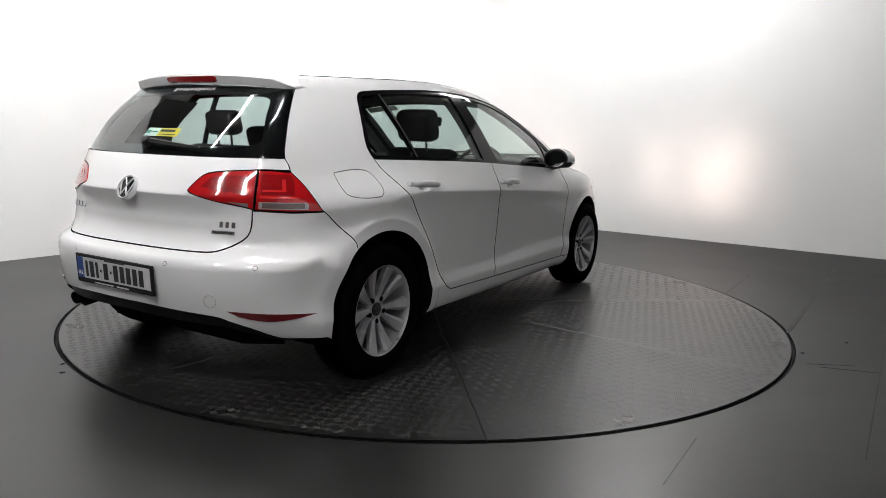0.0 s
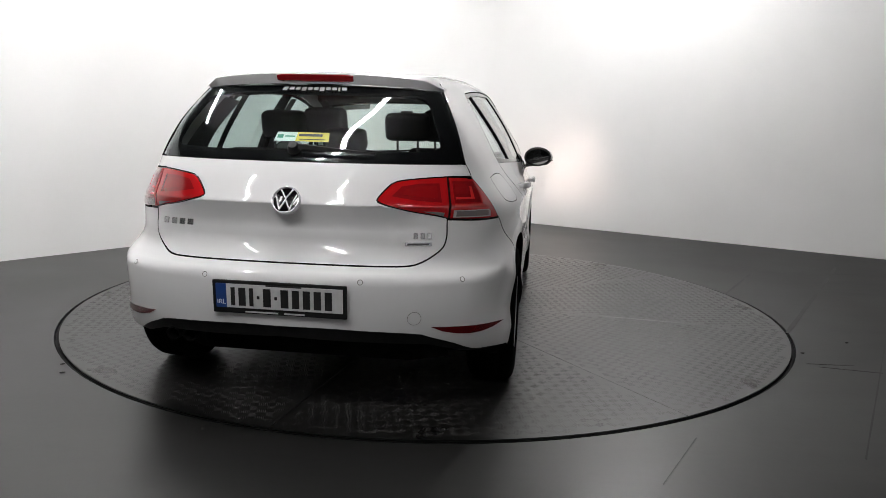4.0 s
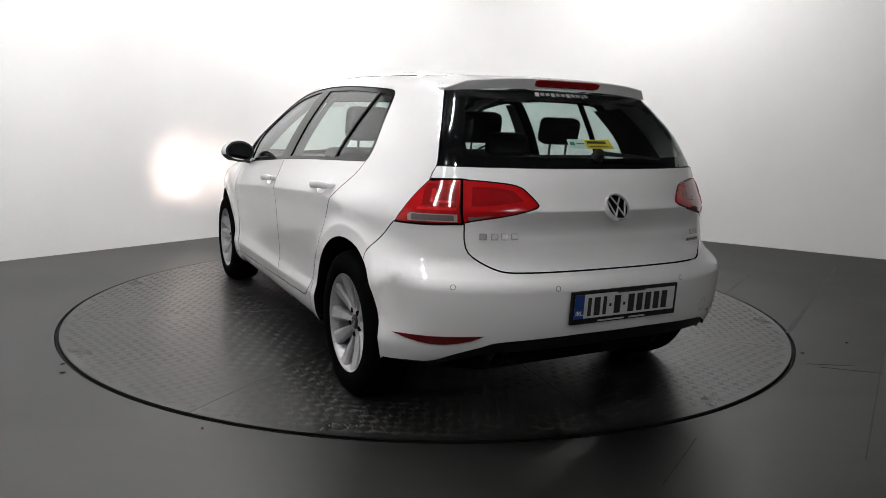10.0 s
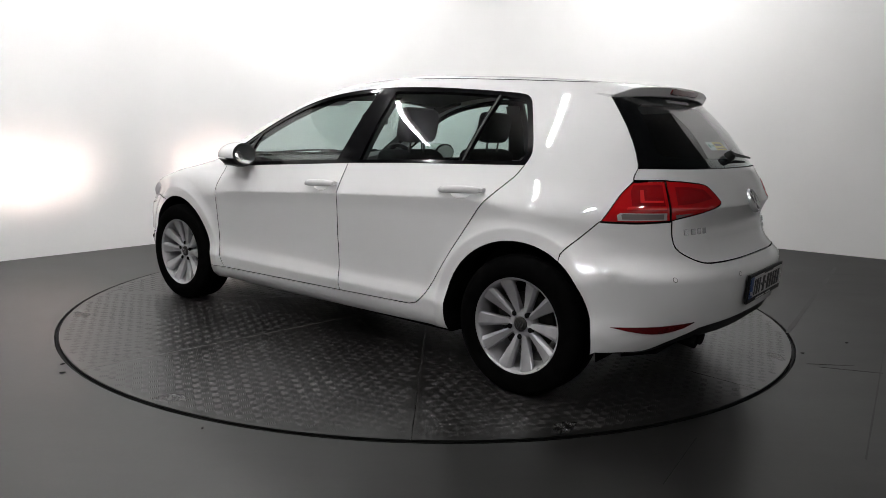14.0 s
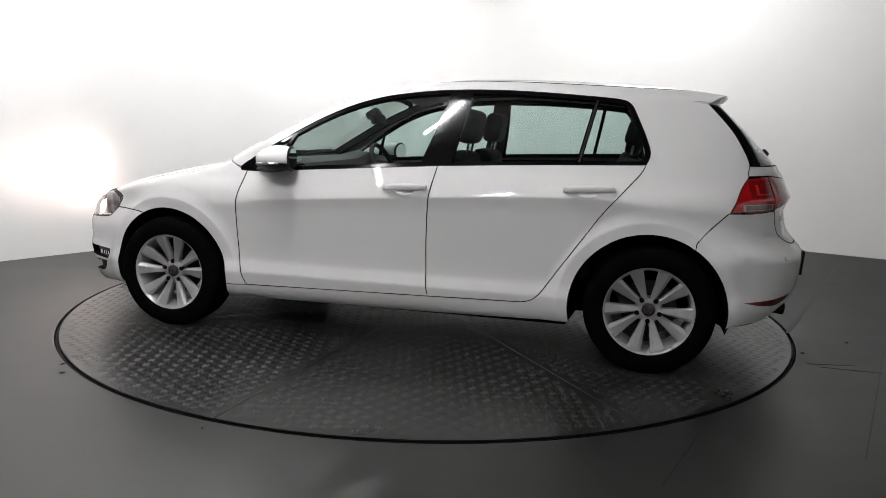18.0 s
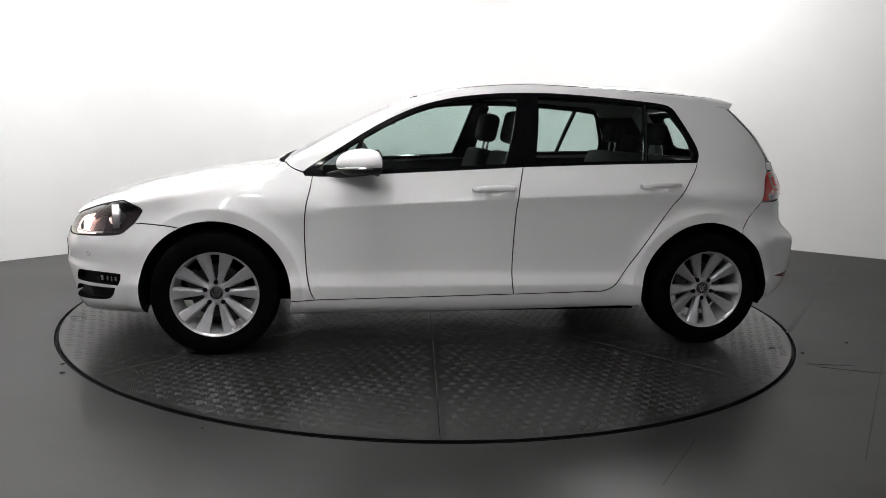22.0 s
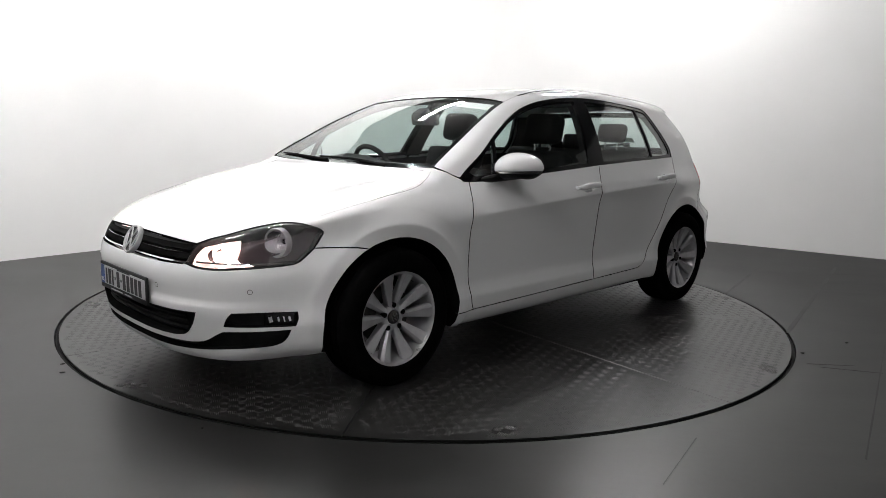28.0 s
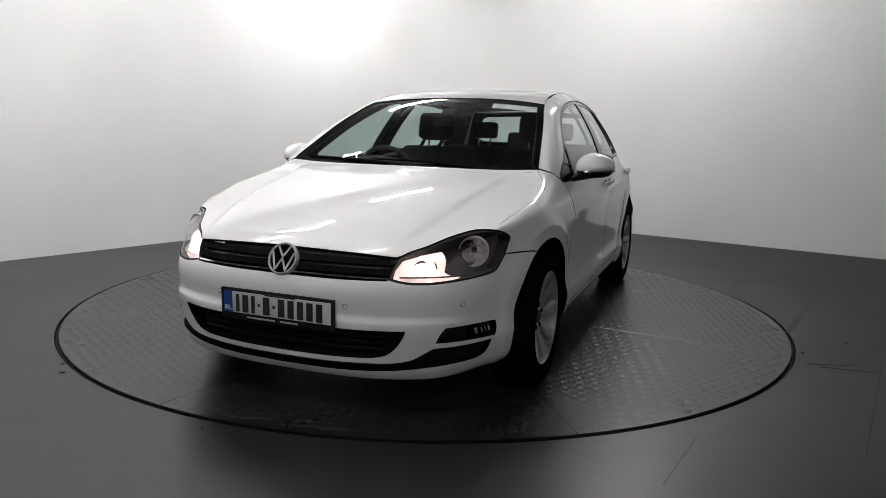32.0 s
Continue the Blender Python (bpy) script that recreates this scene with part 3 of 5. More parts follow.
def panel(name, kind, outline, mat, parent, sign=1, inset=0.0, rim=0.018, step=0.035, holes=(), label=""):
    """A sheet of the form inside the outline (points in space), with turned-in edges; sign -1 puts it on the other side."""
    from mathutils.geometry import delaunay_2d_cdt
    u = np.array([0.016, 1.0]) if kind in ("front", "rear") else np.array([1.0, 1.0])
    loops = [np.array(outline)] + [np.array(h) for h in holes]
    flats = [flat(kind, l) * u for l in loops]
    lo, hi = flats[0].min(0), flats[0].max(0)
    gx, gy = np.meshgrid(np.arange(lo[0], hi[0], step), np.arange(lo[1], hi[1], step * 0.87), indexing="ij")
    gx = gx + (np.arange(gx.shape[1]) % 2 * step / 2)[None, :]
    g = np.stack([gx.ravel(), gy.ravel()], 1)
    ok = inside(flats[0], g) & (gap_from(flats[0], g) > step * 0.45)
    for h in flats[1:]:
        ok &= ~inside(h, g) & (gap_from(h, g) > step * 0.45)
    g = g[ok]
    rows = crease_rows(kind)
    if len(rows) and rim:
        rows = rows * u
        ok = inside(flats[0], rows) & (gap_from(flats[0], rows) > 0.006)
        for h in flats[1:]:
            ok &= ~inside(h, rows) & (gap_from(h, rows) > 0.006)
        rows = rows[ok]
        if len(rows) and len(g):
            near = np.array([np.min(np.hypot(rows[:, 0] - q[0], rows[:, 1] - q[1])) for q in g])
            g = g[near > 0.013]
        g = np.vstack([g, rows])
    pts2 = np.vstack([*flats, g])
    edges, at = [], 0
    for l in flats:
        edges += [(at + i, at + (i + 1) % len(l)) for i in range(len(l))]
        at += len(l)
    co, _, tris, orig, _, _ = delaunay_2d_cdt([Vector(q) for q in pts2], edges, [], 0, 1e-6)
    co = np.array([tuple(q) for q in co])
    tris = np.array([t for t in tris if len(t) == 3])
    mid = co[tris].mean(1)
    keep = inside(flats[0], mid)
    for h in flats[1:]:
        keep &= ~inside(h, mid)
    tris = tris[keep]
    space = np.zeros((len(co), 3))
    given = np.vstack(loops)
    fresh = []
    for i, o in enumerate(orig):
        o = [k for k in o if k < len(given)]
        if o:
            space[i] = given[o[0]]
        else:
            fresh.append(i)
    if fresh:
        space[fresh] = lift(kind, co[fresh] / u)
    nrm = outward(space)
    verts, normals = list(space - nrm * inset), list(nrm)
    cross = np.cross(space[tris[:, 1]] - space[tris[:, 0]], space[tris[:, 2]] - space[tris[:, 0]])
    flip = (cross * nrm[tris].sum(1)).sum(1) < 0
    tris[flip] = tris[flip][:, ::-1]
    faces = [tuple(t) for t in tris]
    skin = len(faces)
    # turned-in edge along every open side
    if rim:
        count = {}
        for a, b, c in faces:
            for e in ((a, b), (b, c), (c, a)):
                count[e] = True
        cache = {}

        def edge_point(i, depth, tangent):
            key = (i, depth)
            if key not in cache:
                cache[key] = len(verts)
                verts.append(space[i] - nrm[i] * (inset + depth))
                w = np.cross(tangent, nrm[i])
                normals.append(w / max(np.linalg.norm(w), 1e-9))
            return cache[key]
        for (a, b) in [e for e in count if (e[1], e[0]) not in count]:
            if name in ("front_door", "rear_door") and inside(flats[0], (flat(kind, space[[a]]) * u)).all() and gap_from(flats[0], flat(kind, space[[a]]) * u)[0] > 0.02:
                continue
            t = space[b] - space[a]
            a0, b0, a1, b1 = edge_point(a, 0.0, t), edge_point(b, 0.0, t), edge_point(a, rim, t), edge_point(b, rim, t)
            faces.append((b0, a0, a1, b1))
    verts, normals = np.array(verts), np.array(normals)
    if sign < 0:
        verts[:, 1] *= -1
        normals[:, 1] *= -1
        faces = [f[::-1] for f in faces]
    ob = mesh_object(name, verts, faces, mat, parent, label)
    ob.data.normals_split_custom_set_from_vertices([tuple(q) for q in normals])
    # black on the turned-in edges puts the shut lines' shade into the material
    if mat is PAINT and rim:
        ob.data.materials.append(UNDER)
        ob.data.polygons.foreach_set("material_index", [0] * skin + [1] * (len(faces) - skin))
    return ob


def shrunk(outline, kind, d):
    """The outline pulled in by d metres, for shut lines."""
    u = np.array([0.016, 1.0]) if kind in ("front", "rear") else np.array([1.0, 1.0])
    f = flat(kind, outline) * u
    area = np.sum(f[:, 0] * np.roll(f[:, 1], -1) - f[:, 1] * np.roll(f[:, 0], -1))
    t = np.roll(f, -1, axis=0) - np.roll(f, 1, axis=0)
    t /= np.maximum(np.linalg.norm(t, axis=1), 1e-9)[:, None]
    n = np.stack([-t[:, 1], t[:, 0]], 1) * (1 if area > 0 else -1)
    moved = lift(kind, (f + n * d) / u)
    far = np.linalg.norm(moved - outline, axis=1) > 5 * abs(d) + 0.003
    moved[far] = np.array(outline)[far]
    return moved


def shrunk_rear(line, x, d):
    """The bonnet's outline pulled in along its sides and back only, behind x."""
    inner = shrunk(line, "top", d)
    inner[line[:, 0] > x + 0.4] = line[line[:, 0] > x + 0.4]
    return inner


def spot(kind, u, v, out=0.0):
    """A frame on the form: origin there, z outward, x along the car's side or back, y up."""
    p = lift(kind, [(u, v)])
    n = Vector(outward(p)[0])
    p = Vector(p[0]) + n * out
    right = Vector((0, 0, 1)).cross(n).normalized()
    up = n.cross(right)
    return Matrix(((right.x, up.x, n.x, p.x), (right.y, up.y, n.y, p.y), (right.z, up.z, n.z, p.z), (0, 0, 0, 1)))


FLIP = Matrix.Diagonal((1, -1, 1, 1))
GAP = 0.0028
car = tagged(new("car"), "white five-door hatchback parked on the round steel turntable", "car")

# the lines along which the panels meet
BELT_F = [(0.886, 0.913), (0.838, 0.911), (0.780, 0.911), (0.663, 0.917), (0.489, 0.930), (0.113, 0.954), (-0.244, 0.977)]
BELT_R = [(-0.244, 0.977), (-0.615, 0.994), (-0.912, 1.004), (-1.262, 1.014)]
DOOR_A = [(0.838, 0.911), (0.855, 0.836), (0.872, 0.765), (0.880, 0.663), (0.875, 0.5), (0.866, 0.393), (0.848, 0.318), (0.829, 0.282)]
DOOR_B = [(-0.244, 0.977), (-0.222, 0.877), (-0.209, 0.793), (-0.202, 0.676), (-0.199, 0.527), (-0.202, 0.374), (-0.213, 0.303)]
DOOR_C = [(-1.262, 1.014), (-1.240, 0.970), (-1.177, 0.898), (-1.080, 0.785), (-0.960, 0.612), (-0.882, 0.497), (-0.817, 0.400), (-0.785, 0.357), (-0.748, 0.327), (-0.703, 0.314)]
DLO_TOP = [(0.886, 0.930), (0.843, 0.962), (0.702, 1.052), (0.560, 1.142), (0.418, 1.219), (0.273, 1.280), (0.125, 1.321), (-0.025, 1.345), (-0.177, 1.360), (-0.329, 1.367),
           (-0.483, 1.368), (-0.636, 1.364), (-0.791, 1.356), (-0.946, 1.346), (-1.102, 1.333), (-1.148, 1.324)]
DLO_REAR = [(-1.148, 1.324), (-1.176, 1.306), (-1.201, 1.263), (-1.249, 1.160), (-1.276, 1.087), (-1.277, 1.049), (-1.262, 1.014)]
ROOF_EDGE = [(0.975, 0.711), (0.640, 0.640), (0.306, 0.560), (0.10, 0.538), (-0.3, 0.530), (-0.8, 0.518), (-1.2, 0.490), (-1.44, 0.455)]
C_EDGE = [(56.5, 1.351), (53.2, 1.318), (49.7, 1.199), (47.9, 1.071), (47.8, 1.021), (48.7, 0.995), (49.2, 0.966)]
LIGHT_SIDE = [(49.2, 0.966), (52.8, 0.907), (57.1, 0.806)]
BUMP_R = [(-1.652, 0.803), (-1.594, 0.746), (-1.538, 0.690), (-1.514, 0.658)]
HL_TOP = [(26.6, 0.672), (29.0, 0.692), (33.0, 0.712), (39.0, 0.742), (45.0, 0.762), (48.5, 0.767), (51.0, 0.765)]
HL_BACK = [(51.0, 0.765), (54.5, 0.747), (56.4, 0.728), (55.8, 0.705), (54.2, 0.662)]
HL_LOW = [(54.2, 0.662), (51.8, 0.625), (49.8, 0.603), (44.0, 0.593), (37.9, 0.586), (33.0, 0.580), (28.5, 0.582), (24.6, 0.596)]
HL_IN = [(24.6, 0.596), (25.4, 0.630), (26.6, 0.672)]
BUMP_F = [(1.602, 0.660), (1.529, 0.655), (1.482, 0.646)]
BONNET_SIDE = [(1.615, 0.757), (1.43, 0.790), (1.281, 0.801), (1.17, 0.795), (1.08, 0.765), (1.02, 0.730), (0.985, 0.711)]
GATE_SIDE = [(39.5, 0.810), (39.3, 0.747), (38.3, 0.704), (35.9, 0.675), (32.4, 0.650), (29.2, 0.639), (23.6, 0.638), (13.4, 0.639), (0.0, 0.639)]

hl_top, hl_back, hl_low, hl_in = (curve("front", c) for c in (HL_TOP, HL_BACK, HL_LOW, HL_IN))
belt_f, belt_r, door_a, door_b, door_c = (curve("side", c) for c in (BELT_F, BELT_R, DOOR_A, DOOR_B, DOOR_C))
dlo_top, dlo_rear = curve("side", DLO_TOP), curve("side", DLO_REAR)
roof_edge = curve("top", ROOF_EDGE)
c_edge, light_side = curve("rear", C_EDGE), curve("rear", LIGHT_SIDE)
bump_r, bump_f = curve("side", BUMP_R), curve("side", BUMP_F)
bonnet_side = lift("top", run(np.vstack([flat("top", hl_top[-1:]), BONNET_SIDE])))
gate_side = curve("rear", GATE_SIDE)
gap_f = lift("side", run(np.vstack([flat("side", hl_back[-1:]), BUMP_F])))
arch_f = lift("side", arc(1.321, 0.313, 0.370, 64.2, 186))          # from the bumper line over the top to the sill
arch_r = lift("side", arc(-1.304, 0.317, 0.373, -14, 123.5))
door_low = curve("side", [(0.829, 0.282), (-0.213, 0.303), (-0.703, 0.314)], 0.05)
sill_low = curve("side", [(0.950, 0.200), (0.0, 0.205), (-0.930, 0.228)], 0.05)

HANDLES = (("front_door", 0.030, -0.198, 0.857, 0.868), ("rear_door", -0.886, -1.120, 0.886, 0.896))


def cup_line(handle, grow=1.0):
    """The oval dish in the door behind a handle, as points (x, z)."""
    _, xa, xb, za, zb = handle
    cx, cz = (xa + xb) / 2 + 0.004, (za + zb) / 2 - 0.012
    return [(cx + 0.054 * grow * math.cos(a), cz + 0.025 * grow * math.sin(a)) for a in np.linspace(0, 2 * math.pi, 29)[:-1]]


for sign, which in ((1, "left"), (-1, "right")):
    # doors
    line = chain(belt_f[belt_f[:, 0] <= 0.839], door_b, door_low[door_low[:, 0] >= -0.214][::-1], door_a[::-1])
    front_door = panel("front_door", "side", shrunk(line, "side", GAP), PAINT, car, sign, holes=[lift("side", cup_line(HANDLES[0]))])
    line = chain(belt_r, door_c, door_low[door_low[:, 0] <= -0.213][::-1], door_b[::-1])
    rear_door = panel("rear_door", "side", shrunk(line, "side", GAP), PAINT, car, sign, holes=[lift("side", cup_line(HANDLES[1]))])
    # body side: pillars, roof rail, rear quarter and sill in one
    line = chain(dlo_top, dlo_rear, door_c, door_low[::-1], lift("side", run([(0.829, 0.282), (0.948, 0.279)])), lift("side", run([(0.952, 0.27), (0.958, 0.205)])),
                 sill_low, arch_r, bump_r[::-1], light_side[::-1], c_edge[::-1], roof_edge[::-1], lift("side", run([(0.955, 0.958), (0.925, 0.942), (0.886, 0.930)])))
    holes = []
    if sign < 0:
        flap = chain(lift("side", run([(-1.535, 0.958), (-1.43, 0.969), (-1.34, 0.962), (-1.305, 0.925), (-1.297, 0.885), (-1.325, 0.852), (-1.43, 0.848), (-1.515, 0.865), (-1.532, 0.91), (-1.535, 0.958)])))
        panel("fuel_flap", "side", shrunk(flap, "side", 0.001), PAINT, car, sign, step=0.03, rim=0.01)
        holes = [shrunk(flap, "side", -0.0015)]
    panel("body_side", "side", shrunk(line, "side", GAP * 0.7), PAINT, car, sign, holes=holes, step=0.028)
    # front wing
    line = chain(bonnet_side, lift("side", run([(0.955, 0.958), (0.925, 0.942), (0.886, 0.925)])), lift("side", [(0.875, 0.912), (0.842, 0.911)]), door_a,
                 lift("side", run([(0.829, 0.282), (0.945, 0.279)])), arch_f[::-1], gap_f[::-1], hl_back[::-1])
    inner = shrunk(line, "side", GAP)
    top_edge = np.array([np.min(np.linalg.norm(bonnet_side - q, axis=1)) < 0.014 for q in line])
    inner[top_edge] = line[top_edge]
    panel("front_wing", "side", inner, PAINT, car, sign, step=0.028)
    # window surround and panes
    outer = chain(dlo_top, dlo_rear, belt_r[::-1], belt_f[::-1])
    def pane(points):
        return chain(*[lift("side", run(q)) for q in points])
    quarter_light = pane([[(0.600, 1.098), (0.632, 1.040)], [(0.632, 1.040), (0.66, 0.945)], [(0.66, 0.945), (0.785, 0.935)], [(0.785, 0.935), (0.82, 0.955)], [(0.82, 0.955), (0.702, 1.034), (0.600, 1.098)]])
    glass_f = pane([[(0.578, 1.112), (0.418, 1.200), (0.273, 1.261), (0.125, 1.303), (-0.025, 1.328), (-0.177, 1.343), (-0.255, 1.347)],
                    [(-0.255, 1.347), (-0.20, 1.14), (-0.150, 0.990)], [(-0.150, 0.990), (0.113, 0.974), (0.489, 0.950), (0.635, 0.943)], [(0.635, 0.943), (0.608, 1.035), (0.578, 1.112)]])
    glass_r = pane([[(-0.372, 1.350), (-0.636, 1.346), (-0.791, 1.339), (-0.995, 1.325)], [(-0.995, 1.325), (-0.932, 1.020)],
                    [(-0.932, 1.020), (-0.615, 1.010), (-0.312, 0.996)], [(-0.312, 0.996), (-0.345, 1.17), (-0.372, 1.350)]])
    glass_q = pane([[(-1.018, 1.323), (-1.130, 1.310)], [(-1.130, 1.310), (-1.160, 1.290), (-1.225, 1.155), (-1.250, 1.085), (-1.249, 1.05), (-1.236, 1.032)],
                    [(-1.236, 1.032), (-0.955, 1.022)], [(-0.955, 1.022), (-1.018, 1.323)]])
    surround = panel("window_surround", "side", shrunk(outer, "side", 0.001), GLOSS_BLACK, car, sign, inset=0.004, rim=0.02, holes=[glass_f, glass_r, glass_q, quarter_light], label="gloss black window surround and door pillars")
    for nm, g in (("front_side_window", glass_f), ("rear_side_window", glass_r), ("quarter_window", glass_q), ("corner_window", quarter_light)):
        ob = panel(nm, "side", shrunk(g, "side", -0.003), WINDOW, car, sign, inset=0.009, rim=0, label="green-tinted side window")
        ob.visible_shadow = False
    post = chain(lift("side", run([(-1.002, 1.326), (-0.939, 1.020)])), lift("side", run([(-0.950, 1.020), (-1.013, 1.325)])))
    panel("window_post", "side", post, BLACK_TRIM, surround, sign, inset=0.0015, rim=0.006, step=0.05)
    # lamps in front
    lens_line = chain(hl_top, hl_back, hl_low, hl_in)
    headlight = panel("headlight", "front", shrunk(lens_line, "front", 0.003), LENS, car, sign, inset=0.003, rim=0, label="clear headlight, lit")
    headlight.visible_shadow = False

# roof, bonnet, screens
front_edge = curve("top", [(0.306, 0.560), (0.272, 0.40), (0.252, 0.2), (0.247, 0.0)])
roof_line = roof_edge[roof_edge[:, 0] <= 0.307]
rear_edge = curve("top", [(-1.44, 0.455), (-1.475, 0.30), (-1.49, 0.0)])
half = np.vstack([front_edge[::-1], roof_line, rear_edge])
panel("roof", "top", shrunk(chain(half, mirrored(half)), "top", GAP), PAINT, car, step=0.05)
cowl = curve("top", [(0.985, 0.711), (1.015, 0.5), (1.035, 0.25), (1.042, 0.0)])
nose_edge = curve("front", [(0.0, 0.690), (9.0, 0.688), (18.0, 0.684), (24.0, 0.678), (26.6, 0.675)])
half = np.vstack([nose_edge, hl_top, bonnet_side, cowl])
panel("bonnet", "top", shrunk_rear(chain(half, mirrored(half)), 1.3, 0.0016), PAINT, car, step=0.03)
ws_side = roof_edge[roof_edge[:, 0] >= 0.305]
half = np.vstack([cowl[::-1] - np.array([0.004, 0, 0]), ws_side, front_edge])
ws = chain(half, mirrored(half))
ws_line = shrunk(ws, "top", 0.004)
ob = panel("windscreen", "top", ws_line, SCREEN, car, inset=0.004, rim=0, step=0.06, label="windscreen glass")
ob.visible_shadow = False
panel("windscreen_border", "top", ws_line, GLOSS_BLACK, ob, inset=0.006, rim=0.012, holes=[shrunk(ws, "top", 0.036)], step=0.05, label="black border of the windscreen")

# tailgate
light_in_top = curve("rear", [(40.7, 0.973), (34.1, 0.967), (27.7, 0.955), (25.1, 0.931), (22.7, 0.893), (22.6, 0.879), (24.7, 0.866), (30.3, 0.844), (37.3, 0.824), (39.7, 0.814)])
glass_low = curve("rear", [(0.0, 1.020), (23.4, 1.021), (41.6, 1.022), (47.8, 1.021)])
half = np.vstack([glass_low, curve("rear", [(47.8, 1.021), (48.7, 0.995), (49.2, 0.968)]), curve("rear", [(49.0, 0.972), (40.7, 0.975)]), light_in_top, gate_side])
tailgate = panel("tailgate", "rear", shrunk(chain(half, mirrored(half)), "rear", GAP), PAINT, car)
glass_top = curve("rear", [(53.2, 1.323), (38.9, 1.329), (19.4, 1.334), (0.0, 1.335)])
c_side = curve("rear", [(47.8, 1.023), (47.9, 1.071), (49.7, 1.199), (53.2, 1.323)])
half = np.vstack([glass_low, c_side, glass_top])
rg = chain(half, mirrored(half))
ob = panel("rear_window", "rear", shrunk(rg, "rear", 0.004), SCREEN, tailgate, inset=0.005, rim=0, step=0.05, label="tinted rear window")
ob.visible_shadow = False
rw_in = chain(*[np.vstack([a, mirrored(a)]) for a in [np.vstack([curve("rear", [(0.0, 1.062), (24.7, 1.066), (38.1, 1.073), (41.2, 1.091)]), curve("rear", [(41.6, 1.101), (42.5, 1.199), (43.8, 1.268), (42.0, 1.290)]), curve("rear", [(40.7, 1.294), (19.5, 1.303), (0.0, 1.304)])])]])
panel("rear_window_border", "rear", shrunk(rg, "rear", 0.004), GLOSS_BLACK, ob, inset=0.007, rim=0.015, holes=[rw_in], step=0.05, label="black border of the rear window")
rear_window = ob
# ---- spoiler, lamps, bumpers ----
def loft(bm, rows, closed=False):
    """Quads between rows of points."""
    vs = [[bm.verts.new(tuple(q)) for q in r] for r in rows]
    n = len(rows[0])
    for a, b in zip(vs, vs[1:]):
        for j in range(n if closed else n - 1):
            bm.faces.new((a[j], a[(j + 1) % n], b[(j + 1) % n], b[j]))
    return vs


# spoiler: from the roof's end out over the rear window, with cut-off corners
bm = bmesh.new()
rows = []
for y in np.concatenate([np.linspace(-0.53, -0.46, 7), np.linspace(-0.43, 0.43, 30), np.linspace(0.46, 0.53, 7)]):
    a = abs(y)
    w, corner = min(a, 0.46) / 0.46, max(a - 0.46, 0) / 0.08
    x0 = -1.44 - 0.05 * (1 - w ** 2) + 0.003
    tip = -1.676 + 0.062 * w ** 2.5 + 0.07 * corner
    ztip = 1.378 - 0.020 * w ** 2.5 - 0.036 * corner
    z0 = lift("top", [(x0, y)])[0, 2] if a < 0.50 else 1.372 - 0.05 * corner
    mid = (x0 + tip) / 2
    foot = 1.334 - 0.014 * w ** 2.5 - 0.006 * corner
    low = min(ztip - 0.008, foot)
    ribs = [(x0 - 0.003, z0), (mid, (z0 + ztip) / 2 + 0.004), (tip + 0.010, ztip + 0.001), (tip + 0.002, ztip - 0.001), (tip, ztip - 0.005), (tip + 0.014, low + 0.006), (tip + 0.018, low), (tip + 0.07, low - 0.002), (x0 - 0.006, z0 - 0.03)]
    rows.append([(px, y, pz) for px, pz in ribs])
vs = loft(bm, rows, True)
bm.faces.new(vs[0])
bm.faces.new(vs[-1][::-1])
spoiler = part("roof_spoiler", bm, PAINT, tailgate, "white roof spoiler", smooth=True, angle=28)
bm = bmesh.new()
rows = []
for y in np.linspace(-0.165, 0.165, 15):
    e = 0.0 if abs(y) < 0.15 else 0.004
    x = -1.676 + 0.062 * (abs(y) / 0.46) ** 2.5
    rows.append([(x + 0.001, y, 1.3705 - e), (x - 0.003, y, 1.367 - e), (x + 0.004, y, 1.345 + e), (x + 0.012, y, 1.341 + e), (x + 0.03, y, 1.350), (x + 0.03, y, 1.360)])
vs = loft(bm, rows, True)
bm.faces.new(vs[0])
bm.faces.new(vs[-1][::-1])
part("brake_light", bm, RED_DARK, spoiler, "dark red high brake light", smooth=True)

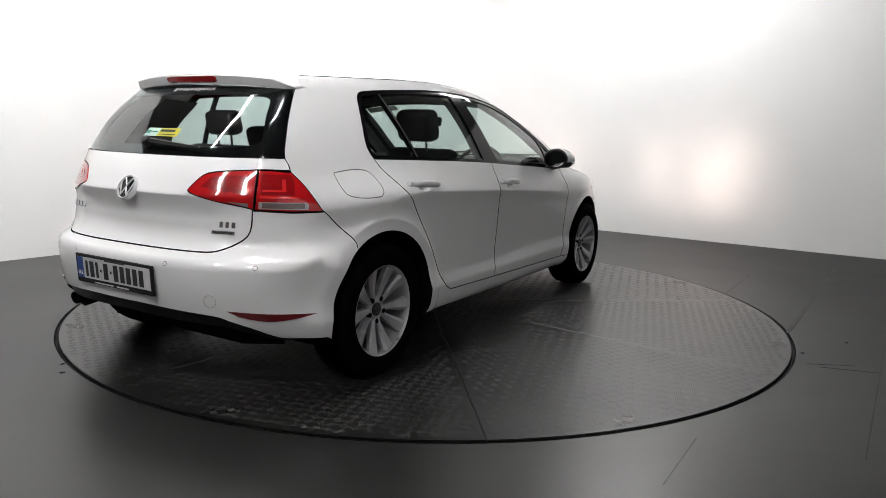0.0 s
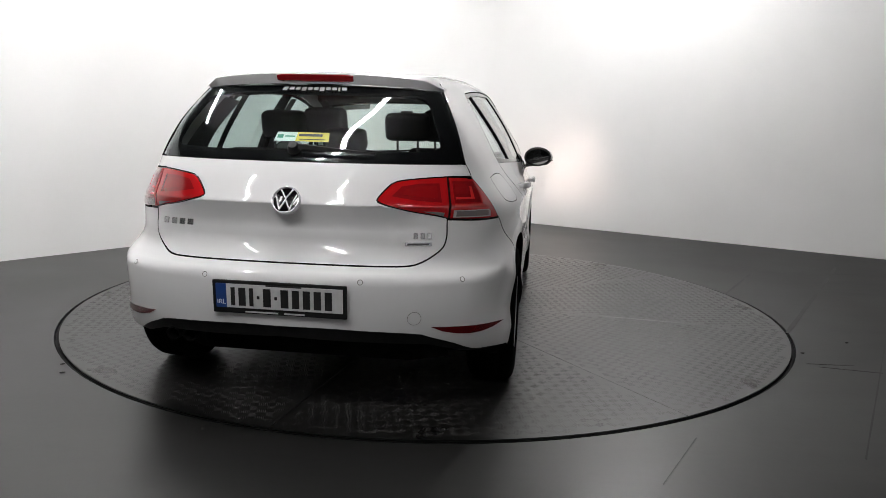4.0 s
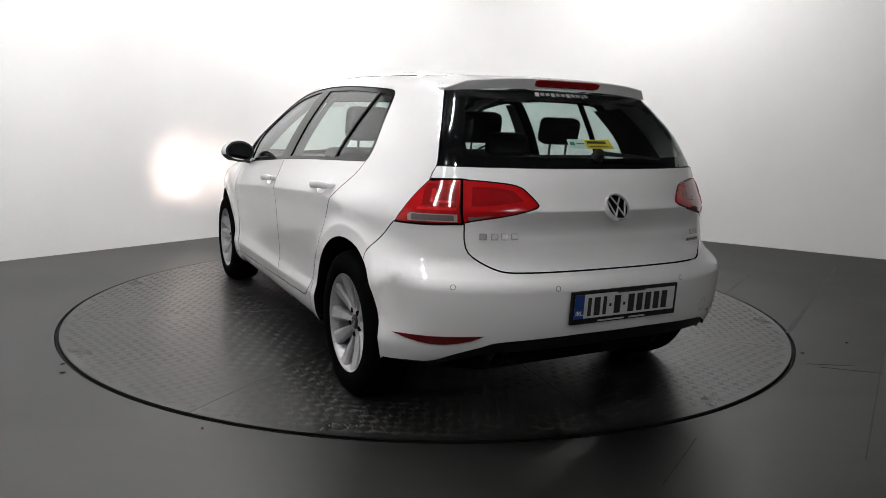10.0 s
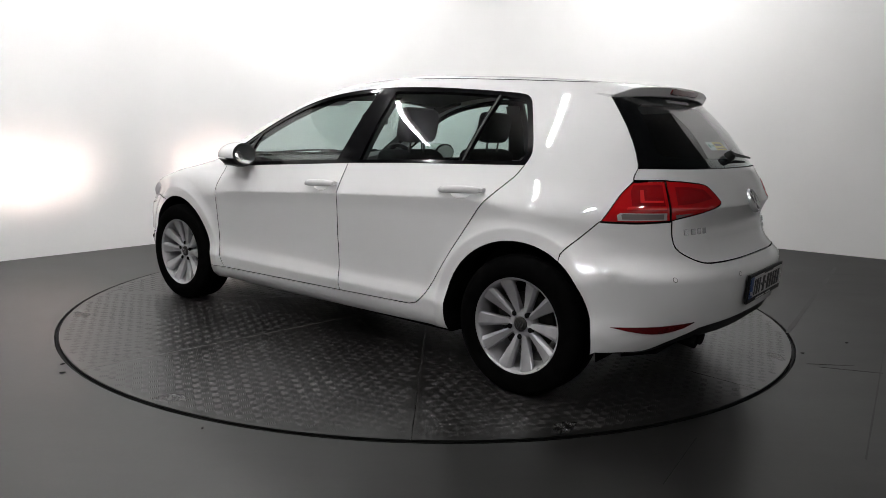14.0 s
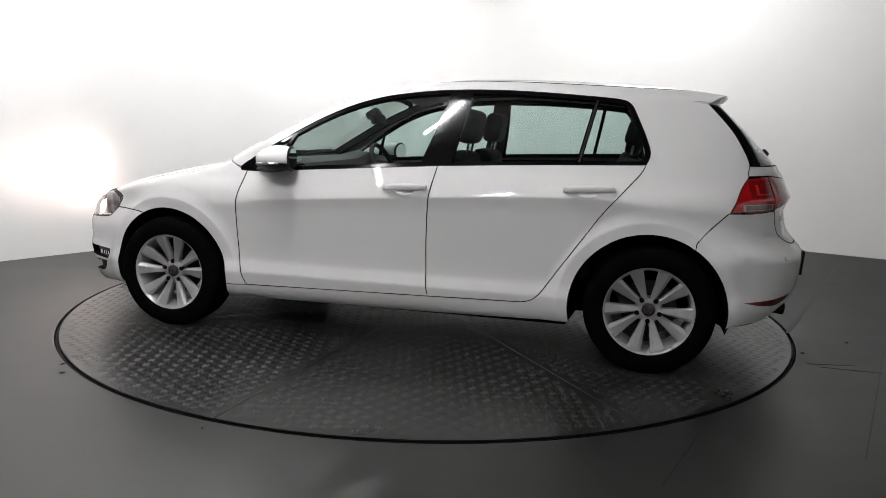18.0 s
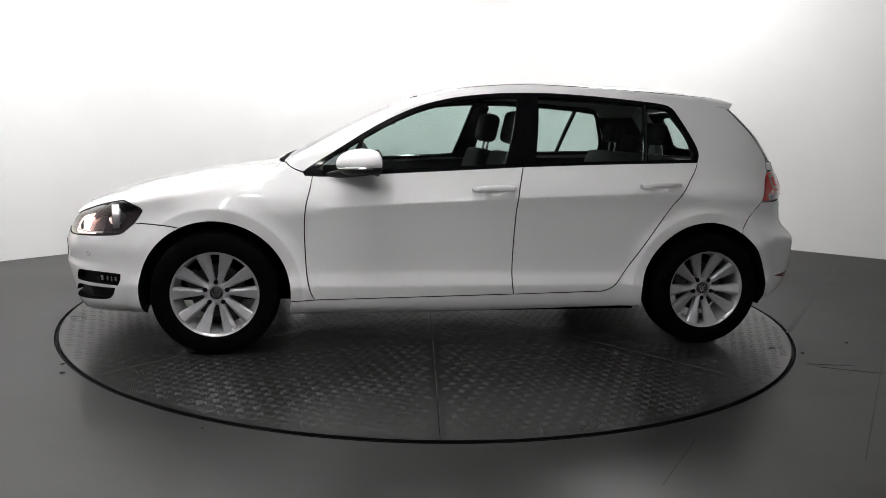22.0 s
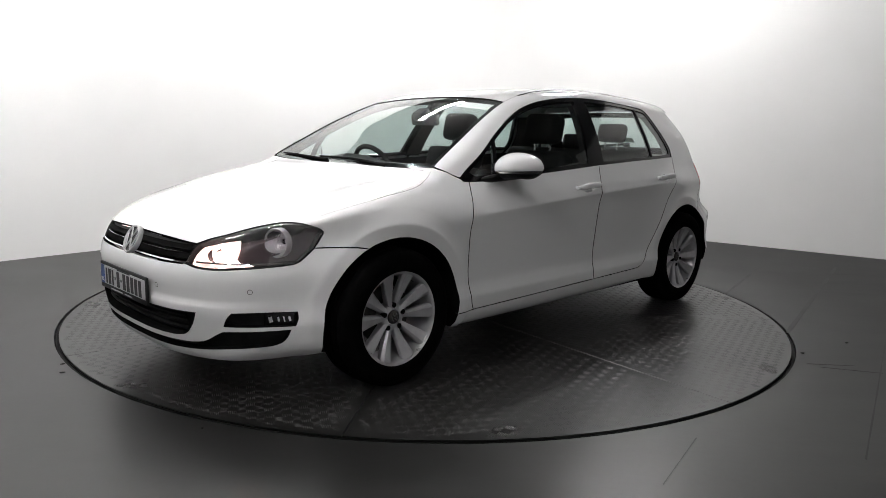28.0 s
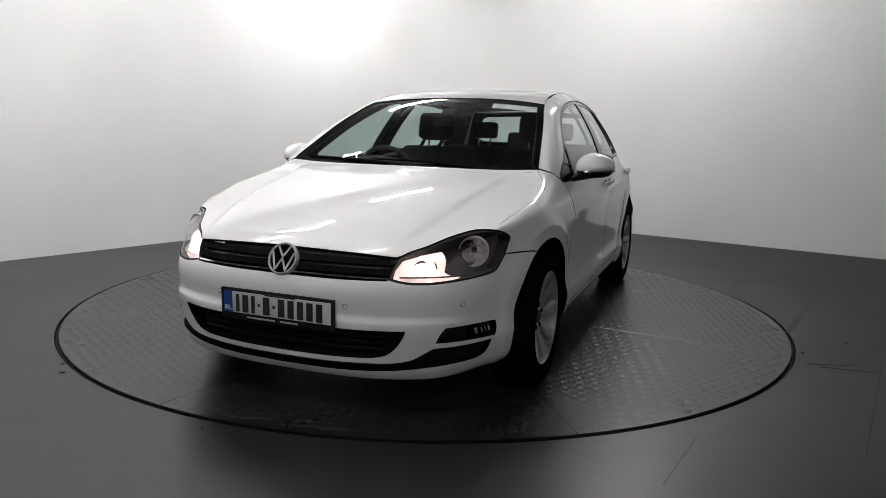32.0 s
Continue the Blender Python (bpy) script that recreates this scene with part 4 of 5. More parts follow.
# tail lamps
outer_line = chain(curve("rear", [(41.0, 0.972), (45.3, 0.970), (48.8, 0.964)]), curve("rear", LIGHT_SIDE), curve("rear", [(57.1, 0.804), (48.6, 0.805), (40.05, 0.813)]), curve("rear", [(40.05, 0.813), (41.0, 0.972)]))
inner_line = chain(light_in_top, curve("rear", [(39.7, 0.814), (40.7, 0.973)]))
bumper_top_r = curve("rear", [(39.5, 0.808), (41.2, 0.808), (48.6, 0.801), (57.1, 0.801)])
for sign in (1, -1):
    lamp = panel("tail_light", "rear", shrunk(outer_line, "rear", 0.002), BLACK_TRIM, car, sign, inset=0.002, rim=0.03, step=0.03, label="red tail light with a clear strip")
    lamp_in = panel("tailgate_light", "rear", shrunk(inner_line, "rear", 0.002), BLACK_TRIM, tailgate, sign, inset=0.002, rim=0.02, step=0.03, label="red light on the tailgate")
    def quad(*points):
        return chain(*[curve("rear", [points[k], points[(k + 1) % len(points)]]) for k in range(len(points))])
    panel("lens", "rear", shrunk(outer_line, "rear", 0.0028), RED_LENS, lamp, sign, inset=-0.002, rim=0.006, step=0.03)
    panel("lens_core", "rear", quad((41.9, 0.956), (49.2, 0.952), (49.9, 0.930), (49.9, 0.872), (41.5, 0.874)), RED_DARK, lamp, sign, inset=-0.0032, rim=0.003, step=0.03)
    panel("lens_core", "rear", quad((42.2, 0.945), (46.0, 0.944), (46.3, 0.905), (42.0, 0.906)), RED_MID, lamp, sign, inset=-0.0042, rim=0.003, step=0.03)
    panel("light_guide", "rear", quad((42.0, 0.894), (46.8, 0.893), (46.8, 0.935), (47.7, 0.934), (47.8, 0.885), (42.0, 0.886)), RED_BRIGHT, lamp, sign, inset=-0.0044, rim=0.003, step=0.03)
    panel("light_guide", "rear", quad((41.4, 0.869), (50.8, 0.866), (51.2, 0.857), (41.3, 0.860)), RED_BRIGHT, lamp, sign, inset=-0.0036, rim=0.003, step=0.03)
    panel("strip_frame", "rear", quad((41.1, 0.846), (52.6, 0.842), (53.4, 0.834), (53.2, 0.812), (41.0, 0.817)), CLEAR_EDGE, lamp, sign, inset=-0.0036, rim=0.005, step=0.03)
    panel("clear_strip", "rear", quad((41.9, 0.842), (52.0, 0.839), (52.4, 0.834), (52.2, 0.817), (41.8, 0.821)), CLEAR_PLASTIC, lamp, sign, inset=-0.0046, rim=0.003, step=0.03)
    panel("lens", "rear", shrunk(inner_line, "rear", 0.0028), RED_LENS, lamp_in, sign, inset=-0.002, rim=0.006, step=0.03)
    panel("lens_core", "rear", quad((38.2, 0.948), (33.0, 0.947), (28.6, 0.936), (26.0, 0.900), (32.0, 0.884), (38.0, 0.876)), RED_DARK, lamp_in, sign, inset=-0.0032, rim=0.003, step=0.03)
    panel("lens_core", "rear", quad((37.4, 0.938), (33.0, 0.936), (29.6, 0.926), (28.6, 0.905), (33.0, 0.896), (37.2, 0.890)), RED_MID, lamp_in, sign, inset=-0.0042, rim=0.003, step=0.03)
    panel("clear_strip", "rear", quad((38.6, 0.838), (33.0, 0.845), (38.4, 0.823)), CLEAR_PLASTIC, lamp_in, sign, inset=-0.0036, rim=0.003, step=0.03)
    # reflector in the bumper
    refl = chain(curve("rear", [(54.4, 0.387), (47.9, 0.393), (40.9, 0.398), (33.9, 0.404)]), curve("rear", [(36.5, 0.384), (40.6, 0.368), (44.9, 0.364), (50.4, 0.374)]))
    panel("reflector", "rear", refl, RED_REFLECTOR, car, sign, inset=-0.003, rim=0.008, step=0.03, label="dark red bumper reflector")

# rear bumper
arch_r_low2 = lift("side", arc(-1.304, 0.317, 0.373, 123.5, 189, 20))
low_r = curve("rear", [(57.1, 0.271), (51.0, 0.278), (45.5, 0.285), (39.7, 0.324), (34.1, 0.357), (29.6, 0.377), (12.8, 0.393), (0.0, 0.393)])
half = np.vstack([gate_side[::-1], bumper_top_r, bump_r, arch_r_low2, low_r])
rear_bumper = panel("rear_bumper", "rear", shrunk(chain(half, mirrored(half)), "rear", GAP), PAINT, car)
half = np.vstack([low_r[::-1], curve("rear", [(57.1, 0.265), (50.0, 0.262), (44.0, 0.268), (38.0, 0.298), (29.9, 0.323), (0.0, 0.340)])])
panel("diffuser", "rear", chain(half, mirrored(half)), BLACK_TRIM, rear_bumper, inset=0.012, rim=0.05, label="black lower bumper")

# front bumper with its openings
intake_half = np.vstack([curve("front", [(0.0, 0.400), (15.0, 0.401), (28.4, 0.402)]), curve("front", [(28.4, 0.400), (27.6, 0.365), (26.4, 0.330), (24.4, 0.298), (21.0, 0.284)]), curve("front", [(21.0, 0.284), (10.0, 0.277), (0.0, 0.275)])])
intake = chain(intake_half, mirrored(intake_half))
band_half = np.vstack([curve("front", [(0.0, 0.254), (10.0, 0.256), (20.0, 0.262), (26.5, 0.268), (30.0, 0.282), (32.4, 0.308), (34.2, 0.326)]), curve("front", [(34.2, 0.328), (41.0, 0.331), (49.0, 0.333)]), curve("front", [(49.0, 0.333), (48.2, 0.300), (46.8, 0.276), (44.5, 0.264)]), curve("front", [(44.5, 0.264), (36.0, 0.252), (26.0, 0.234), (13.0, 0.222), (0.0, 0.218)])])
band = chain(band_half, mirrored(band_half))
fog = chain(curve("front", [(34.6, 0.349), (35.4, 0.384), (36.6, 0.409)]), curve("front", [(36.6, 0.409), (43.0, 0.410), (50.4, 0.405)]), curve("front", [(50.4, 0.405), (50.6, 0.375), (50.0, 0.346)]), curve("front", [(50.0, 0.346), (42.0, 0.349), (34.6, 0.349)]))
arch_f_low2 = lift("side", arc(1.321, 0.313, 0.370, -16, 64.2, 22))
low_f = curve("front", [(57.0, 0.211), (52.0, 0.202), (40.0, 0.194), (26.0, 0.190), (13.0, 0.186), (0.0, 0.185)])
half = np.vstack([curve("front", [(0.0, 0.588), (12.0, 0.589), (24.4, 0.592)]), hl_low[::-1], gap_f, arch_f_low2[::-1], low_f])
bumper_line = chain(half, mirrored(half))
front_bumper = panel("front_bumper", "front", shrunk(bumper_line, "front", GAP), PAINT, car, rim=0.05, holes=[intake, band, fog, mirrored(fog)])
panel("lower_grille", "front", shrunk(intake, "front", -0.01), BLACK_TRIM, front_bumper, inset=0.05, rim=0, label="black lower grille")
panel("lower_band", "front", shrunk(band, "front", -0.006), BLACK_TRIM, front_bumper, inset=0.03, rim=0, label="black lower air slot")
for z in (0.305, 0.335, 0.365):
    bm = bmesh.new()
    rows = []
    for a in np.linspace(-24, 24, 25):
        q = spot("front", a, z, -0.035)
        rows.append([q @ Vector(c) for c in ((0, 0.006, 0.012), (0, 0.009, 0), (0, -0.006, -0.004), (0, -0.008, 0.006))])
    loft(bm, rows, True)
    part("grille_slat", bm, BLACK_TRIM, front_bumper, smooth=True)
for sign in (1, -1):
    panel("fog_recess", "front", shrunk(fog, "front", -0.006), BLACK_TRIM, front_bumper, sign, inset=0.035, rim=0)
    fl = panel("fog_lamp", "front", chain(curve("front", [(43.2, 0.352), (43.4, 0.403)]), curve("front", [(43.4, 0.403), (49.8, 0.400)]), curve("front", [(49.8, 0.400), (49.6, 0.350)]), curve("front", [(49.6, 0.350), (43.2, 0.352)])), GLOSS_BLACK, front_bumper, sign, inset=0.018, rim=0.015, step=0.03, label="clear fog lamp")
    for k, (a, w) in enumerate(((44.6, 0.016), (46.3, 0.009), (47.5, 0.007), (48.7, 0.011))):
        bm = bmesh.new()
        q = spot("front", a, 0.378, -0.012)
        box(bm, (w, 0.026 - 0.004 * (k % 2), 0.006), (FLIP if sign < 0 else Matrix()) @ q @ pose(0, 0, 0, 0, 0, 12), 0.002)
        part("lamp_facet", bm, SATIN, fl)

# upper grille between the headlights
gr_half = np.vstack([curve("front", [(0.0, 0.684), (12.0, 0.682), (26.2, 0.672)]), hl_in[::-1], curve("front", [(24.4, 0.596), (12.0, 0.594), (0.0, 0.593)])])
gr = chain(gr_half, mirrored(gr_half))
grille = panel("grille", "front", gr, UNDER, car, inset=0.035, rim=0, label="black upper grille with chrome strips")
for z0, z1, m_, nm, d in ((0.597, 0.6025, CHROME, "chrome_strip", -0.006), (0.613, 0.634, UNDER, "grille_slat", -0.012), (0.6375, 0.6395, SATIN, "chrome_strip", -0.012), (0.650, 0.672, UNDER, "grille_slat", -0.012)):
    bm = bmesh.new()
    rows = []
    for a in np.linspace(-25.2, 25.2, 41):
        b0, b1 = spot("front", a, z0, d), spot("front", a, z1, d)
        rows.append([b1 @ Vector((0, 0, 0)), b0 @ Vector((0, 0, 0.002)), b0 @ Vector((0, 0, -0.02)), b1 @ Vector((0, 0, -0.02))])
    loft(bm, rows, True)
    part(nm, bm, m_, grille, smooth=True, angle=40)
panel("nose_underside", "front", chain(np.vstack([curve("front", [(0.0, 0.692), (26.6, 0.678)]), curve("front", [(26.6, 0.66), (0.0, 0.672)])]), mirrored(np.vstack([curve("front", [(0.0, 0.692), (26.6, 0.678)]), curve("front", [(26.6, 0.66), (0.0, 0.672)])]))), BLACK_TRIM, grille, inset=0.02, rim=0.0, step=0.05)


def badge(m, radius, parent, dark=GLOSS_BLACK):
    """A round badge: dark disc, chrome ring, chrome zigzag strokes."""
    bm = bmesh.new()
    lathe(bm, [(0, 0.006), (radius * 0.6, 0.005), (radius * 0.93, 0.002), (radius * 0.95, -0.012), (0, -0.012)], m, 40)
    b = part("badge", bm, dark, parent, "round chrome badge on a dark disc", smooth=True)
    bm = bmesh.new()
    lathe(bm, [(radius * 0.87, 0.004), (radius * 0.89, 0.010), (radius * 0.96, 0.010), (radius, 0.004), (radius, -0.012), (radius * 0.86, -0.006)], m, 48, True)
    part("ring", bm, BADGE_METAL, b, smooth=True)
    w = radius * 0.115
    strokes = (((-0.40, 0.72), (0.0, 0.10)), ((0.40, 0.72), (0.0, 0.10)), ((-0.74, 0.36), (-0.36, -0.70)), ((0.74, 0.36), (0.36, -0.70)), ((-0.36, -0.70), (0.0, 0.0)), ((0.36, -0.70), (0.0, 0.0)))
    bm = bmesh.new()
    for (x0, y0), (x1, y1) in strokes:
        a, c = Vector((x0, y0)) * radius, Vector((x1, y1)) * radius
        d = c - a
        box(bm, (d.length + w * 0.6, w, 0.005), m @ Matrix.Translation((*((a + c) / 2), 0.0065)) @ pose(0, 0, 0, 0, 0, math.degrees(math.atan2(d.y, d.x))), 0.0012, 1)
    part("strokes", bm, BADGE_METAL, b)


badge(spot("rear", 0, 0.872, 0.006), 0.056, tailgate)
badge(spot("front", 0, 0.640, 0.002), 0.066, car)

# headlights: housing, two bowls, the inner one lit
for sign in (1, -1):
    mir = FLIP if sign < 0 else Matrix()
    lamp = [o for o in car.children if o.name.startswith("headlight")][0 if sign > 0 else 1]
    outer = shrunk(lens_line, "front", 0.002)
    mouth = chain(curve("front", [(29.6, 0.645), (30.4, 0.669), (32.1, 0.681), (34.0, 0.670), (34.8, 0.645), (34.0, 0.620), (32.0, 0.610), (30.2, 0.620), (29.6, 0.645)]))
    mouth_out = chain(curve("front", [(46.0 + 3.0 * math.cos(q), 0.690 + 0.040 * math.sin(q)) for q in np.linspace(0, 2 * math.pi, 17)]))
    panel("lamp_housing", "front", outer, LAMP_GREY, lamp, sign, inset=0.055, rim=0, step=0.04, label="dark grey lamp housing", holes=[mouth, mouth_out])
    panel("lamp_frame", "front", outer, BLACK_TRIM, lamp, sign, inset=0.004, rim=0.05, holes=[shrunk(lens_line, "front", 0.007)], step=0.03)
    for u, v, r, nm in ((32.0, 0.645, 0.040, "inner_bowl"), (46.0, 0.690, 0.058, "outer_bowl")):
        p0 = spot("front", u, v, -0.055 if nm == "inner_bowl" else -0.040).translation
        aim = Vector((1, 0.12, 0.03)) if nm == "inner_bowl" else Vector((1, 0.30, 0.0))
        face = mir @ (Matrix.Translation(p0) @ aim.to_track_quat("Z", "Y").to_matrix().to_4x4())
        bm = bmesh.new()
        if nm == "inner_bowl":
            # a deep barrel with the burner at its end
            lathe(bm, [(0.0, -0.108), (r * 0.9, -0.108), (r * 0.9, 0.006)], face, 36)
            barrel = part("lamp_barrel", bm, LAMP_LIT, lamp, "lit lamp barrel", smooth=True)
            bm = bmesh.new()
            lathe(bm, [(0.0, -0.100), (0.006, -0.100)], face, 24)
            part("burner", bm, LAMP_HOT, barrel, "glowing burner")
            # wide weak emitter added for the beam's soft halo
            bm = bmesh.new()
            lathe(bm, [(0.0065, -0.1005), (0.020, -0.1005)], face, 24)
            part("burner_dish", bm, LAMP_WARM, barrel, "glowing dish added for the beam's halo")
            # a glowing mask added before the burner; its openings project the beam's pattern
            bm = bmesh.new()
            loops = [[(r * 0.9 * math.cos(q), r * 0.9 * math.sin(q)) for q in np.linspace(0, 2 * math.pi, 37)[:-1]]]
            loops += [[(0.0230, 0.0095), (0.0215, 0.0140), (0.0145, 0.0135), (0.0030, 0.0030), (0.0040, -0.0020), (0.0085, -0.0135), (0.0150, -0.0140), (0.0180, -0.0030)],
                      [(-0.0050, 0.0110), (-0.0080, 0.0135), (-0.0110, 0.0110), (-0.0120, -0.0050), (-0.0095, -0.0080), (-0.0060, -0.0050)],
                      [(-0.0170, -0.0040), (-0.0200, -0.0045), (-0.0285, -0.0130), (-0.0250, -0.0150)]]
            rims = []
            for l in loops:
                vs = [bm.verts.new(face @ Vector((x, y, -0.030))) for x, y in l]
                rims += [bm.edges.new((vs[q], vs[(q + 1) % len(vs)])) for q in range(len(vs))]
            bmesh.ops.triangle_fill(bm, edges=rims, use_beauty=True)
            part("beam_shield", bm, LAMP_CORE, barrel, "glowing mask added before the burner to shape the beam")
            bm = bmesh.new()
            lathe(bm, [(r * 0.86, 0.0), (r * 0.92, 0.010), (r, 0.016), (r + 0.006, 0.012), (r + 0.012, -0.01)], face, 36)
            part("lamp_ring", bm, LAMP_CORE, lamp, "glowing lamp ring", smooth=True)
        else:
            lathe(bm, [(0.012, -0.040), (r * 0.6, -0.028), (r * 0.9, -0.004), (r, 0.012), (r + 0.0015, 0.013), (r + 0.003, 0.010), (r + 0.003, -0.02)], face, 36)
            bowl = part(nm, bm, BOWL_DIM, lamp, "bright reflector bowl", smooth=True)
            bm = bmesh.new()
            bmesh.ops.create_uvsphere(bm, u_segments=16, v_segments=10, radius=0.0125, matrix=face @ Matrix.Translation((0, 0, -0.018)))
            part("bulb", bm, LENS, bowl, "clear bulb", smooth=True)
            # facets in rows above, across and below the bulb
            for row, count, tall in ((0.030, 7, 0.020), (0.004, 8, 0.014), (-0.024, 6, 0.022)):
                for k in range(count):
                    u = (k - (count - 1) / 2) * 0.0118
                    if math.hypot(u, row) > r * 0.9 or math.hypot(u, row) < 0.012:
                        continue
                    deep = -0.034 * (1 - (math.hypot(u, row) / r) ** 2)
                    bm = bmesh.new()
                    box(bm, (0.0085, tall, 0.003), face @ Matrix.Translation((u, row, deep)) @ pose(0, 0, 0, -row * 900, 16 * (1 if k % 2 else -1) + u * 500), 0.001, 1)
                    part("facet", bm, BOWL, bowl)
    wedge = chain(curve("front", [(25.6, 0.600), (26.2, 0.635), (27.6, 0.672)]), curve("front", [(28.5, 0.680), (33.0, 0.702), (36.5, 0.712)]), curve("front", [(37.0, 0.70), (37.5, 0.66), (37.0, 0.625)]), curve("front", [(38.0, 0.612), (41.0, 0.600), (33.0, 0.588), (26.2, 0.594)]))
    lit = panel("lamp_reflector", "front", wedge, LAMP_LIT, lamp, sign, inset=0.030, rim=0, step=0.03, label="lit inner reflector", holes=[chain(curve("front", [(29.2, 0.645), (30.2, 0.672), (32.2, 0.684), (34.4, 0.674), (35.4, 0.645), (34.2, 0.618), (32.0, 0.608), (30.0, 0.618), (29.2, 0.645)]))])
    bm = bmesh.new()
    rows = [[mir @ (spot("front", a, 0.606 + 0.0007 * max(0, a - 40), -0.018) @ Vector(c)) for c in ((0, 0.004, 0), (0, -0.003, 0.002), (0, -0.003, -0.02), (0, 0.004, -0.02))] for a in np.linspace(27, 50, 16)]
    loft(bm, rows, True)
    part("chrome_strip", bm, CHROME, lamp, smooth=True)
# ---- wheels: axis along y, outward is +y ----
def build_wheel(name, bolt_angle):
    """A wheel at the origin; bolt_angle: where one of its five bolts lies, degrees from the front, counted upwards."""
    w = new(name)
    w.parent = car
    turn = pose(0, 0, 0, -90)      # lathe axis z to +y
    bm = bmesh.new()
    prof = [(0.208, 0.088), (0.216, 0.099), (0.235, 0.106), (0.262, 0.108), (0.288, 0.103), (0.304, 0.094), (0.3115, 0.080),
            (0.3145, 0.060), (0.3145, 0.052), (0.308, 0.050), (0.308, 0.043), (0.3155, 0.041), (0.316, 0.012), (0.309, 0.010), (0.309, 0.003), (0.316, 0.001),
            (0.316, -0.030), (0.309, -0.032), (0.309, -0.040), (0.315, -0.042), (0.312, -0.078), (0.302, -0.094), (0.27, -0.105), (0.215, -0.098), (0.208, -0.088)]
    lathe(bm, prof, turn, 64)
    tyre = part("tyre", bm, RUBBER, w, "black rubber tyre", smooth=True, angle=40)
    bm = bmesh.new()
    lathe(bm, [(0.2135, 0.092), (0.2165, 0.096), (0.2155, 0.099), (0.2115, 0.098), (0.205, 0.090), (0.200, 0.074), (0.196, 0.055), (0.190, 0.02), (0.188, -0.05), (0.200, -0.088), (0.212, -0.092)], turn, 64)
    rim = part("rim", bm, ALLOY, w, "silver alloy rim", smooth=True, angle=40)
    bm = bmesh.new()
    lathe(bm, [(0.0, 0.050), (0.033, 0.050), (0.036, 0.055), (0.050, 0.0545), (0.058, 0.051), (0.064, 0.044), (0.068, 0.030), (0.062, 0.0), (0.0, -0.01)], turn, 40)
    part("hub", bm, ALLOY, rim, smooth=True)
    bm = bmesh.new()
    lathe(bm, [(0.0, 0.062), (0.026, 0.061), (0.031, 0.058), (0.032, 0.044)], turn, 32)
    part("centre_cap", bm, DARK_METAL, rim, "dark centre cap with a silver emblem", smooth=True)
    bm = bmesh.new()
    for (x0, y0), (x1, y1) in (((-0.011, 0.019), (0, 0.002)), ((0.011, 0.019), (0, 0.002)), ((-0.020, 0.010), (-0.009, -0.019)), ((0.020, 0.010), (0.009, -0.019)), ((-0.009, -0.019), (0, 0)), ((0.009, -0.019), (0, 0))):
        a, c = Vector((x0, y0)), Vector((x1, y1))
        d = c - a
        box(bm, (d.length + 0.003, 0.004, 0.003), turn @ Matrix.Translation((*((a + c) / 2 * Vector((1, -1))), 0.0625)) @ pose(0, 0, 0, 0, 0, -math.degrees(math.atan2(d.y, d.x))))
    part("emblem", bm, SATIN, rim)
    # ten spokes, five windows hold a bolt at their foot
    for i in range(10):
        a = radians(bolt_angle + 18 + 36 * i + (1.6 if i % 2 else -1.6))
        side = 1 if i % 2 else -1
        rows = []
        for r, wid, h, dep in ((0.036, 0.0120, 0.053, 0.040), (0.070, 0.0142, 0.055, 0.036), (0.110, 0.0198, 0.063, 0.030), (0.150, 0.0262, 0.073, 0.026), (0.186, 0.0318, 0.083, 0.024), (0.204, 0.0340, 0.090, 0.030)):
            ridge = side * wid * 0.45
            sec = [(-wid, h - dep), (-wid, h - 0.006), (-wid * 0.86, h - 0.002), (ridge, h + 0.0035), (wid * 0.86, h - 0.002), (wid, h - 0.006), (wid, h - dep)]
            row = []
            for q, hh in sec:
                x, z = r * math.cos(a) - q * math.sin(a), r * math.sin(a) + q * math.cos(a)
                row.append((x, hh, z))
            rows.append(row)
        bm = bmesh.new()
        vs = loft(bm, rows, True)
        bm.faces.new(vs[0])
        bm.faces.new(vs[-1][::-1])
        part("spoke", bm, ALLOY, rim, smooth=True, angle=18)
    for i in range(5):
        a = radians(bolt_angle + 72 * i)
        x, z = 0.056 * math.cos(a), 0.056 * math.sin(a)
        bm = bmesh.new()
        # the wider black disc stands for the shaded recess round the bolt head
        rod(bm, (x, 0.040, z), (x, 0.0595, z), 0.0118, sides=16)
        rod(bm, (x, 0.05, z), (x, 0.0625, z), 0.0062, 0.0055, sides=6)
        part("bolt", bm, UNDER, rim, "wheel bolt, its shaded recess drawn as a black disc")
    bm = bmesh.new()
    lathe(bm, [(0.06, 0.0), (0.135, 0.0), (0.137, -0.004), (0.137, -0.022), (0.06, -0.024)], turn, 48)
    part("brake_disc", bm, DARK_METAL, w, "dull steel brake disc", smooth=True)
    bm = bmesh.new()
    box(bm, (0.07, 0.06, 0.13), pose(0.115, -0.01, 0.04, 0, 20), 0.012)
    part("brake_caliper", bm, DARK_METAL, w)
    bm = bmesh.new()
    rod(bm, (0, -0.02, 0), (0, -0.12, 0), 0.07)
    part("hub_carrier", bm, UNDER, w)
    return w


def place(ob, m):
    made = copy_thing(ob, m)
    return made


front_wheel = build_wheel("wheel", 90)
front_wheel.matrix_basis = pose(1.3185, 0.772, 0.316)
rear_wheel = build_wheel("wheel", -90)
rear_wheel.matrix_basis = pose(-1.3185, 0.766, 0.316)
place(front_wheel, pose(1.3185, -0.772, 0.316, 0, 0, 180))
place(rear_wheel, pose(-1.3185, -0.766, 0.316, 0, 0, 180))

